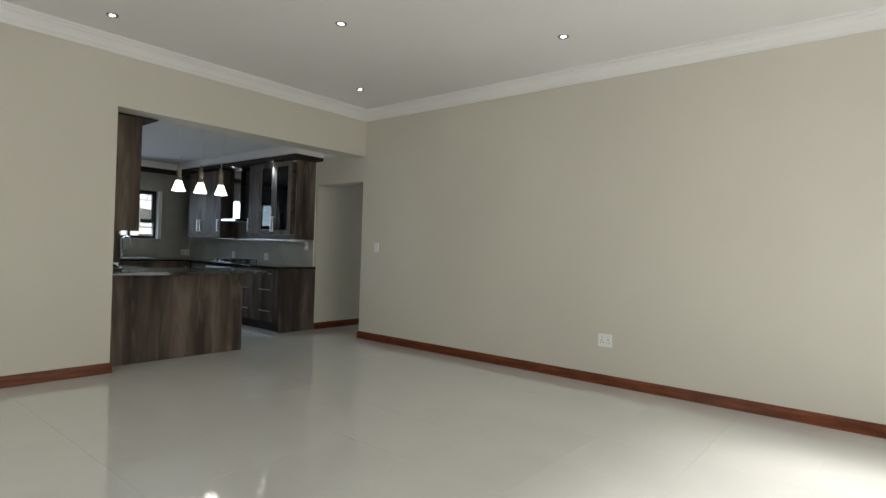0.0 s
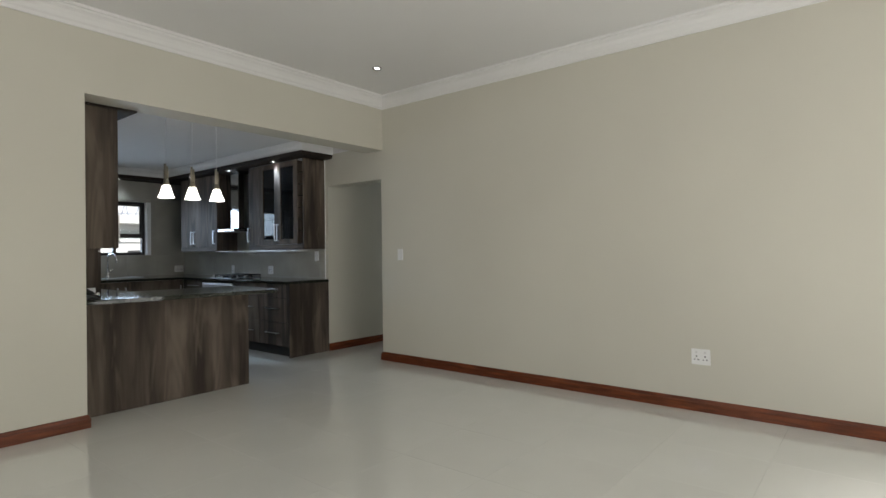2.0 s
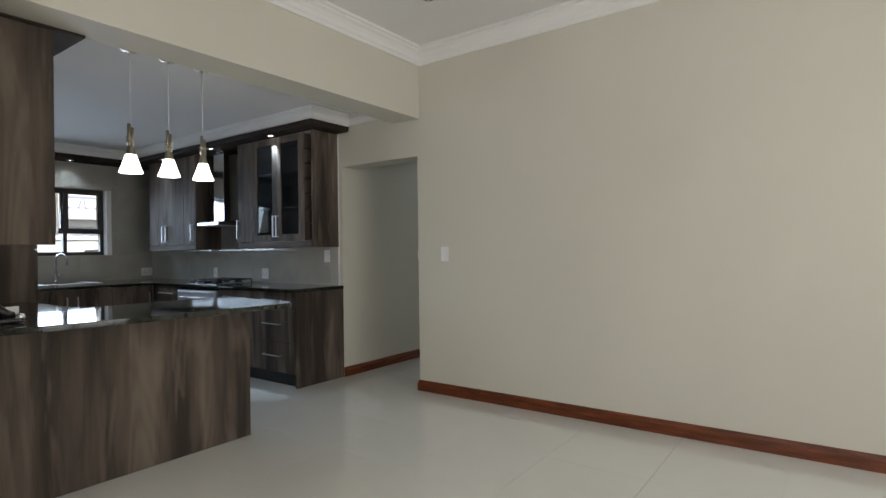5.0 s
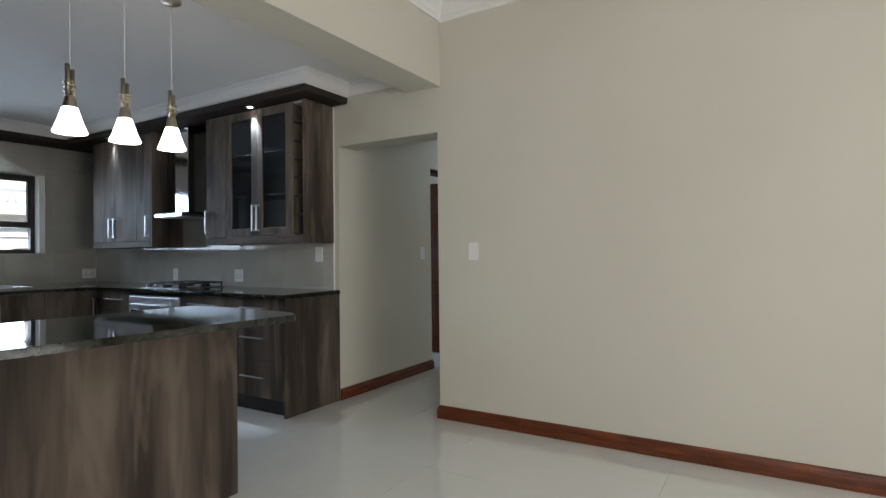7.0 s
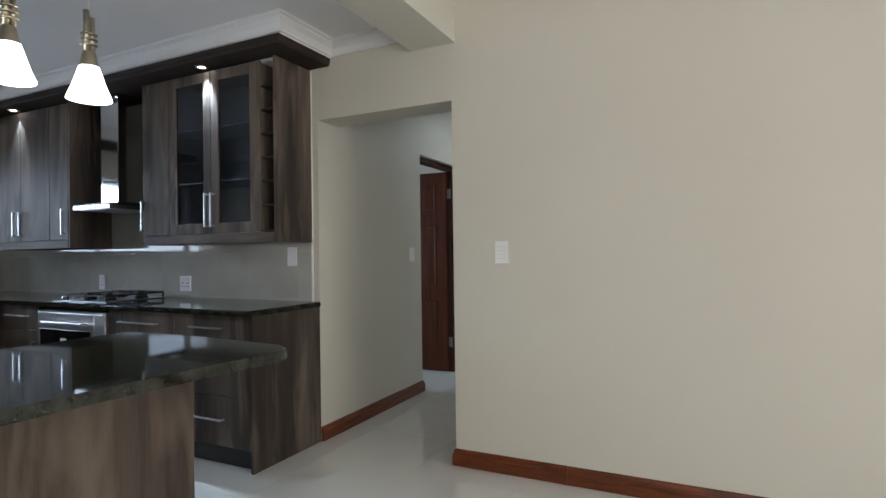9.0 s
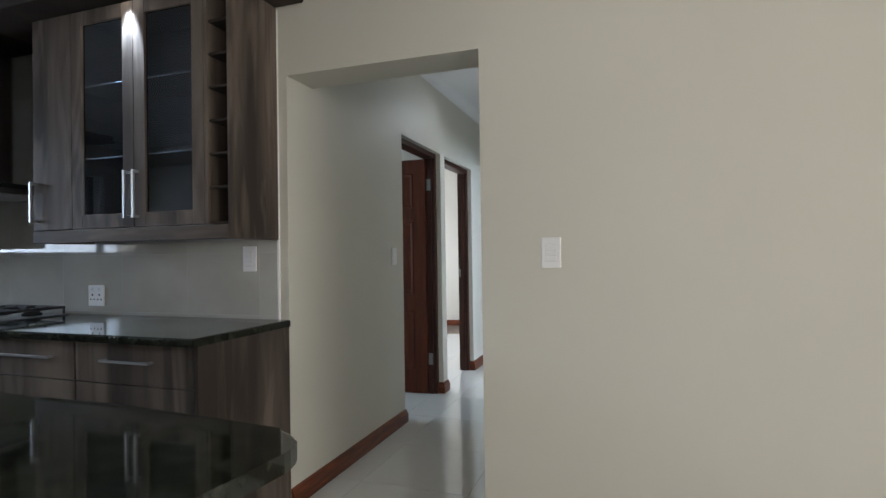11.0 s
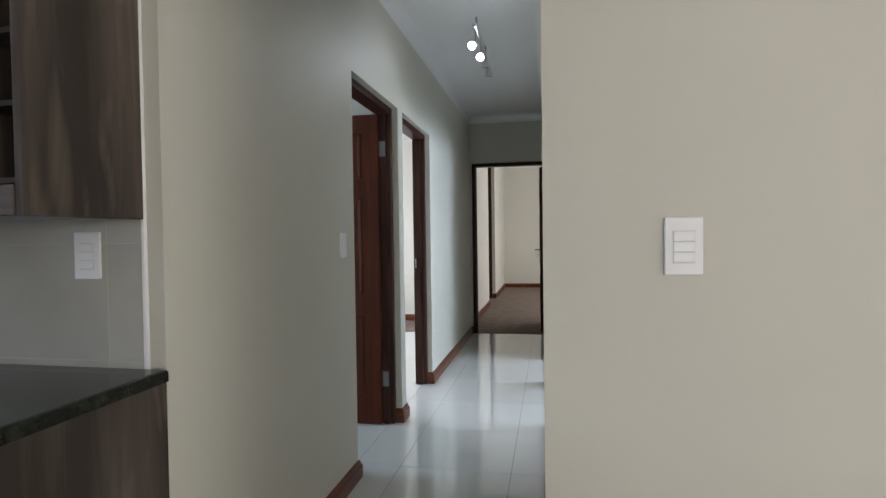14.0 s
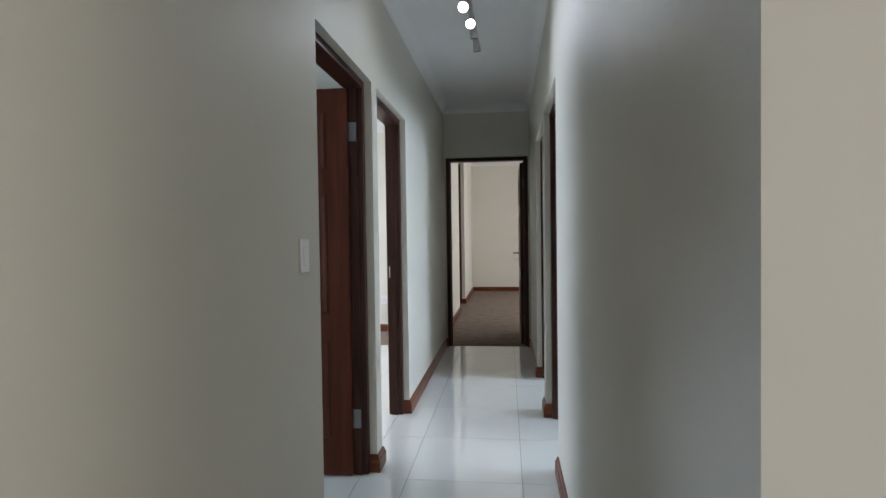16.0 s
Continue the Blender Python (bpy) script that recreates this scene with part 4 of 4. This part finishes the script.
def cooker_hood():
    root = thing("cooker_hood", (-7.4, 6.1, 1.5694), "stainless steel chimney cooker hood over the gas hob", "cooker hood")
    part("chimney", boxes((-7.52, -7.32, 6.04, N - 0.013, 1.606, 2.434), bevel=0.003), MIRROR_STEEL, root)
    part("canopy", slab([(-7.72, 5.93), (-7.6, 5.875), (-7.2, 5.875), (-7.08, 5.93), (-7.08, N - 0.013), (-7.72, N - 0.013)], 1.6, 1.606, 0.002), SMOKED, root, "thin dark glass canopy")
    rim = part("rim", boxes((-7.6, -7.18, 5.882, N - 0.013, 1.566, 1.599), bevel=0.003, segments=2), HOODSTEEL, root, "steel body with a control strip")
    part("control_strip", boxes((-7.45, -7.33, 5.8795, 5.8825, 1.572, 1.592)), BLACK, rim)
    for k in range(4):
        part("button", boxes((-7.44 + 0.028 * k, -7.422 + 0.028 * k, 5.8775, 5.88, 1.577, 1.587)), CHROME, rim)
    part("filter", boxes((-7.57, -7.21, 5.91, 6.28, 1.5635, 1.5655)), STEEL, rim, "steel mesh grease filter")


cooker_hood()


def sink():
    root = thing("sink", (-9.1, 5.0, TOP), "stainless steel inset sink with a drainer", "sink")
    part("drainer", boxes((-9.45, -8.9, 4.2, 5.42, TOP + 0.001, TOP + 0.007), bevel=0.003), STEEL, root)
    part("bowl", boxes((-9.38, -8.97, 4.85, 5.28, TOP + 0.0075, TOP + 0.009), bevel=0.0006), MIRROR_STEEL, root)
    tap = thing("tap", (-9.42, 5.1, TOP), "chrome swan-neck kitchen mixer tap", "tap")
    part("base", lathe([(0.001, 0), (0.028, 0), (0.026, 0.02), (0.02, 0.05), (0.02, 0.11), (0.014, 0.12), (0.001, 0.12)], (-9.42, 5.1, TOP + 0.007), 20), CHROME, tap)
    arc = [(-9.42, 5.1, TOP + 0.1), (-9.42, 5.1, TOP + 0.27)] + [(-9.42 + 0.085 * (1 - math.cos(a)), 5.1 + 0.03 * (1 - math.cos(a)), TOP + 0.27 + 0.085 * math.sin(a)) for a in (math.pi * k / 12 for k in range(1, 13))] + [(-9.25, 5.16, TOP + 0.22)]
    part("spout", tube(arc, 0.012, 12), CHROME, tap)
    part("lever", tube([(-9.42, 5.1, TOP + 0.09), (-9.4, 5.16, TOP + 0.12)], [0.01, 0.006], 10), CHROME, tap)


sink()


def recessed_lamp(name, x, y, z, r, label, category, group, glow):
    root = thing(name, (x, y, z), label, category, group)
    part("ring", lathe([(r * 0.5, 0.0), (r * 0.56, -0.004), (r * 0.8, -0.007), (r * 0.95, -0.006), (r, -0.002), (r, -0.0005)], (x, y, z), 28), HOBSTEEL, root)
    part("lamp", lathe([(0.001, -0.002), (r * 0.3, -0.003), (r * 0.49, -0.0015)], (x, y, z), 24), glow, root)


for x, y in ((-4.2, 3.057), (-2.777, 4.251), (-1.425, 5.505), (-4.035, 5.587), (-1.35, 3.0)):
    recessed_lamp("downlight", x, y, CEIL - 0.0005, 0.046, "small round chrome downlight, lit, in the ceiling", "downlight", "ceiling downlights", BULB)
for x in (-8.52, -7.43, -6.34):
    recessed_lamp("crown_lamp", x, 5.955, 2.4346, 0.04, "small lit lamp in the underside of the crown board", "lamp", "crown board lamps", BULB)
for y in (5.26, 4.2):
    recessed_lamp("crown_lamp", -9.4, y, 2.4346, 0.04, "small lit lamp in the underside of the crown board", "lamp", "crown board lamps", BULB)


def spot(name, at, target, watts, degrees, colour, blend=0.6):
    lamp = new(name, bpy.data.lights.new(name, "SPOT"))
    lamp.data.energy, lamp.data.spot_size, lamp.data.spot_blend = watts, radians(degrees), blend
    lamp.data.shadow_soft_size, lamp.data.color = 0.02, colour
    lamp.matrix_world = look(at, target)


for x, watts in ((-8.52, 17), (-7.43, 6), (-6.34, 75)):
    spot("crown_beam", (x, 5.968, 2.428), (x, 6.03, 1.3), watts, 52, (0.6, 0.8, 1.0))
spot("crown_beam", (-9.4, 5.26, 2.428), (-9.5, 5.28, 1.0), 6, 120, (0.7, 0.87, 1.0), 1.0)


def pendant(x, y):
    root = thing("pendant_lamp", (x, y, KCEIL), "lit opal glass pendant lamp with a brass stem above the bar", "pendant lamp", "pendant lamps over the bar")
    part("canopy", lathe([(0.05, -0.0005), (0.052, -0.018), (0.046, -0.024), (0.012, -0.026), (0.006, -0.04), (0.001, -0.04)], (x, y, KCEIL), 28), BRONZE, root)
    part("cord", tube([(x, y, KCEIL - 0.03), (x, y, 2.05)], 0.0028, 8), PLASTIC, root, "thin white cord")
    part("stem", tube([(x, y - 0.009, 1.94), (x, y - 0.009, 2.094)], 0.0105, 16), BRONZE, root)
    part("stem", tube([(x, y + 0.0115, 1.94), (x, y + 0.0115, 2.072)], 0.0088, 16), BRONZE, root)
    for z in (1.972, 1.991, 2.01):
        part("collar", lathe([(0.008, -0.002), (0.027, -0.002), (0.028, 0.0), (0.027, 0.002), (0.008, 0.002)], (x, y, z), 24), BRONZE, root)
    part("cup", lathe([(0.001, 0.056), (0.0185, 0.056), (0.0205, 0.053), (0.031, 0.002), (0.031, 0.0), (0.027, 0.0)], (x, y, 1.892), 28), BRONZE, root, "antique brass lamp cup")
    part("shade", lathe([(0.027, 0.118), (0.032, 0.115), (0.0435, 0.078), (0.057, 0.037), (0.0705, 0.004), (0.0705, 0.0), (0.067, 0.0), (0.054, 0.037), (0.038, 0.083), (0.001, 0.1)], (x, y, 1.779), 36), SHADE, root, "glowing opal glass cone")


for y in (4.183, 4.431, 4.677):
    pendant(-5.4, y)


def plate_on(axis, c, z, w, h, face, out):
    """A box on a wall face: axis 'x' is a wall along x. out: the way to the room."""
    def f(a0, a1, z0, z1, t0, t1):
        d = sorted((face + out * t0, face + out * t1))
        return (c + a0, c + a1, *d, z + z0, z + z1) if axis == "x" else (*d, c + a0, c + a1, z + z0, z + z1)
    return f


def light_switch(axis, c, z, face, out, label, w=0.078, h=0.124, rockers=3):
    at = (c, face, z) if axis == "x" else (face, c, z)
    root = thing("light_switch", at, label, "light switch")
    f = plate_on(axis, c, z, w, h, face, out)
    part("plate", boxes(f(-w / 2, w / 2, -h / 2, h / 2, 0.0005, 0.009), bevel=0.003, segments=2), PLASTIC, root)
    part("inset", boxes(f(-w * 0.285, w * 0.285, -h * 0.3, h * 0.27, 0.0092, 0.0099), bevel=0.0003), ROCKER, root)
    step = h * 0.54 / rockers
    for k in range(rockers):
        z0 = -h * 0.285 + step * k
        part("rocker", boxes(f(-w * 0.27, w * 0.27, z0 + 0.0012, z0 + step - 0.0012, 0.0101, 0.0122), bevel=0.0008), PLASTIC, root)
    return root


def wall_socket(axis, c, z, face, out, label, w=0.135, h=0.115, outlets=2):
    at = (c, face, z) if axis == "x" else (face, c, z)
    root = thing("wall_socket", at, label, "socket")
    f = plate_on(axis, c, z, w, h, face, out)
    part("plate", boxes(f(-w / 2, w / 2, -h / 2, h / 2, 0.0005, 0.009), bevel=0.003, segments=2), PLASTIC, root)
    for k in range(outlets):
        o = (k - (outlets - 1) / 2) * w * 0.45
        for dx, dz, r in ((0, 0.012, 0.0052), (-0.0125, -0.013, 0.0042), (0.0125, -0.013, 0.0042)):
            part("pin_hole", boxes(f(o + dx - r, o + dx + r, dz - 0.008 - r, dz - 0.008 + r, 0.0092, 0.0098)), BLACK, root)
        part("rocker", boxes(f(o - 0.008, o + 0.008, 0.026, 0.043, 0.0092, 0.013), bevel=0.001), ROCKER, root)
    return root


light_switch("x", -4.461, 1.219, N, -1, "white three-rocker light switch on the cream wall")
light_switch("x", -5.938, 1.209, N - 0.012, -1, "white three-rocker switch on the kitchen wall tiles")
light_switch("y", 7.577, 1.21, HL, 1, "white light switch on the passage wall", 0.074, 0.118, 1)
wall_socket("x", -1.32, 0.418, N, -1, "white double wall socket above the skirting", 0.135, 0.12)
wall_socket("x", -6.971, 1.017, N - 0.012, -1, "white double socket above the worktop", 0.115, 0.115)
wall_socket("x", -7.97, 1.017, N - 0.012, -1, "white single socket behind the hob", 0.075, 0.12, 1)
wall_socket("y", 6.247, 1.012, KW + 0.012, 1, "white double socket on the window wall", 0.15, 0.11)
wall_socket("x", -6.635, 0.427, 12.9, -1, "white wall socket in the bedroom", 0.13, 0.11)
wall_socket("y", 17.3, 0.45, -5.8, 1, "white wall socket in the main bedroom", 0.13, 0.11)
light_switch("y", 14.4, 1.22, -5.8, 1, "white light switch in the main bedroom", 0.074, 0.118, 1)


def track_light():
    z = HCEIL
    root = thing("track_light", (-5.22, 9.05, z), "chrome ceiling spotlight bar with four heads, two lit", "spotlight")
    part("bar", boxes((-5.235, -5.205, 8.7, 9.53, z - 0.105, z - 0.085), bevel=0.006, segments=2), STEEL, root)
    for y in (8.82, 9.4):
        part("rod", tube([(-5.22, y, z - 0.09), (-5.22, y, z - 0.001)], 0.008, 10), STEEL, root)
    heads = ((-5.24, 8.74, (-0.12, -1.0, -0.42), COOLBULB), (-5.215, 8.98, (0.02, -1.0, -0.42), COOLBULB), (-5.207, 9.22, (0.06, 0.2, -1.0), BLACK), (-5.202, 9.467, (0.12, 0.25, -1.0), BLACK))
    for x, y, way, face in heads:
        w = Vector(way).normalized()
        j = Vector((x, y, 2.52)) - w * 0.05
        p = Vector((-5.22, j.y + 0.01, z - 0.1))
        h = part("head", tube([j - w * 0.04, j - w * 0.035, j + w * 0.02, j + w * 0.05], [0.013, 0.019, 0.024, 0.028], 20), STEEL, root, "chrome spotlight head")
        part("arm", tube([p, j - w * 0.02], 0.007, 10), STEEL, h)
        part("lamp", tube([j + w * 0.0505, j + w * 0.0525], 0.025, 20), face, h, "round lamp face")


track_light()
spot("track_beam", (-5.246, 8.69, 2.498), (-5.6, 7.4, 1.1), 1.4, 150, (0.8, 0.9, 1.0), 1.0)
spot("track_beam", (-5.214, 8.93, 2.498), (-4.8, 7.6, 1.5), 3.8, 155, (0.8, 0.9, 1.0), 1.0)


def handset():
    root = thing("handset", (-5.12, 3.44, TOP), "small black handset with chrome trim on the granite bar", "telephone")
    part("base", boxes((-5.2, -5.05, 3.37, 3.5, TOP + 0.001, TOP + 0.024), bevel=0.008, segments=2), BLACK, root)
    part("receiver", tube([(-5.12, 3.372, TOP + 0.145), (-5.12, 3.385, TOP + 0.125), (-5.12, 3.41, TOP + 0.07), (-5.12, 3.45, TOP + 0.035), (-5.12, 3.48, TOP + 0.03)], [0.012, 0.018, 0.026, 0.028, 0.02], 16), BLACK, root)
    part("knob", lathe([(0.001, 0), (0.018, 0), (0.024, 0.014), (0.02, 0.03), (0.001, 0.036)], (-5.07, 3.492, TOP + 0.01), 20), CHROME, root, "polished chrome knob")
    part("card", boxes((-5.17, -5.166, 3.45, 3.515, TOP + 0.025, TOP + 0.075)), PLASTIC, root, "small pale card")


handset()

# ---- tiles of walls and floor ----


def tile_mesh(name, sx, sy, sz, bevel, mat, axis="z"):
    bm = boxes((-sx / 2, sx / 2, -sy / 2, sy / 2, -sz, 0.0))
    bmesh.ops.bevel(bm, geom=[e for e in bm.edges if all(v.co.z > -1e-6 for v in e.verts)], offset=bevel, segments=1, affect="EDGES")
    if axis == "y":
        bmesh.ops.rotate(bm, verts=bm.verts[:], matrix=Matrix.Rotation(radians(90), 3, "X"))
    if axis == "x":
        bmesh.ops.rotate(bm, verts=bm.verts[:], matrix=Matrix.Rotation(radians(90), 3, "Z") @ Matrix.Rotation(radians(90), 3, "X"))
    return mesh_from(name, bm, mat, Vector((0, 0, 0)))


def cut_tiles(parent, name, mat, rects, plane, axis, thick, bevel, cache):
    """Tiles over rectangles (a0, a1, b0, b1); same sizes share a mesh."""
    for a0, a1, b0, b1 in rects:
        key = (round(a1 - a0, 3), round(b1 - b0, 3), axis)
        if key not in cache:
            cache[key] = tile_mesh(name, key[0], key[1], thick, bevel, mat, axis)
        ob = new(name, cache[key])
        ca, cb = (a0 + a1) / 2, (b0 + b1) / 2
        ob.location = {"z": (ca, cb, plane), "y": (ca, plane, cb), "x": (plane, ca, cb)}[axis]
        ob.location = Vector(ob.location) - origin_of(parent)
        ob.parent = parent


def grid(lo, hi, start, step, gap):
    """Stretches between joints of a grid, clipped to lo..hi."""
    k = math.floor((lo - start) / step)
    out = []
    while start + k * step < hi:
        a, b = max(lo, start + k * step + gap / 2), min(hi, start + (k + 1) * step - gap / 2)
        if b - a > 0.01:
            out.append((a, b))
        k += 1
    return out


north_tiles = setting("splashback_north", boxes((KW, -5.781, N - 0.0117, N - 0.001, 0.86, 2.43)), TILEGROUT, "glazed greige wall tiles behind the worktop")
west_tiles = setting("splashback_west", boxes((KW + 0.001, KW + 0.0117, KS, 3.53, 0.86, 2.43), (KW + 0.001, KW + 0.0117, 5.801, N - 0.006, 0.86, 2.43), (KW + 0.001, KW + 0.0117, 3.53, 5.801, 0.86, 1.2474), (KW + 0.001, KW + 0.0117, 3.53, 5.801, 2.1141, 2.43)), TILEGROUT, "glazed greige wall tiles round the window")
cache = {}
cut_tiles(north_tiles, "tile", WALL_TILE, [(*a, *b) for a in grid(KW + 0.014, -5.781, -5.885, 0.45, 0.0014) for b in grid(0.9, 2.43, 0.93, 0.31, 0.0014)], N - 0.012, "y", 0.006, 0.001, cache)
rects = []
for b in grid(0.9, 2.43, 0.93, 0.31, 0.0014):
    for a in grid(KS, N - 0.012, N - 0.012, 0.45, 0.0014):
        pieces = [(*a, *b)]
        if b[1] > 1.2504 and b[0] < 2.1111 and a[1] > 3.53 and a[0] < 5.80:
            pieces = []
            if a[0] < 3.53:
                pieces.append((a[0], 3.53, *b))
            if a[1] > 5.802:
                pieces.append((5.802, a[1], *b))
            m0, m1 = max(a[0], 3.53), min(a[1], 5.801)
            if b[0] < 1.2403:
                pieces.append((m0, m1, b[0], 1.2494))
            if b[1] > 2.1212:
                pieces.append((m0, m1, 2.1121, b[1]))
        rects += pieces
cut_tiles(west_tiles, "tile", WALL_TILE, rects, KW + 0.012, "x", 0.006, 0.001, cache)
setting("trim_tile_edge", boxes((-5.781, -5.77, N - 0.013, N - 0.0005, 0.9, 2.43), bevel=0.002), PLASTIC, "white tile edge trim")

floor = setting("floor", boxes((KW - 0.25, E + 0.25, S - 0.25, N, -0.2, -0.002)), GROUT, "large polished porcelain floor tiles with fine joints")
setting("floor_passage", boxes((HL - 3.4, HR + 2.8, N, HE + 0.06, -0.2, -0.002), (HL - 3.4, -6.1, HE + 0.06, 13.1, -0.2, -0.002)), DARKGROUT, "passage floor under polished tiles with grey joints")
TX, TY, STEP = -5.55, 8.52, 0.6
near, rest = [], []
for *spaces, gap in ((KW, E, S, N + 0.0, 0.0009), (-5.8, HR + HT, N, HE + 0.055, 0.003), (HL - 3.2, -5.803, N + 0.23, 12.9, 0.003), (HR + HT, HR + 2.6, N + 0.23, HE, 0.003)):
    for a in grid(spaces[0], spaces[1], TX, STEP, gap):
        for b in grid(spaces[2], spaces[3], TY, STEP, gap):
            home = near if (a[0] > -6.3 and a[1] < 1.9 and 0.8 < b[0]) else rest
            home.append((*a, *b))
near, rest = near[:298], rest + near[298:]
cut_tiles(floor, "tile", FLOOR_TILE, near, 0.0, "z", 0.003, 0.0002, {})
bm = bmesh.new()
for a0, a1, b0, b1 in rest:
    bm_box(bm, a0, a1, b0, b1, -0.003, 0.0)
far_tiles = part("floor_tiles", bm, FLOOR_TILE, floor)
tagged(far_tiles, "polished porcelain tiles", kind="stuff")
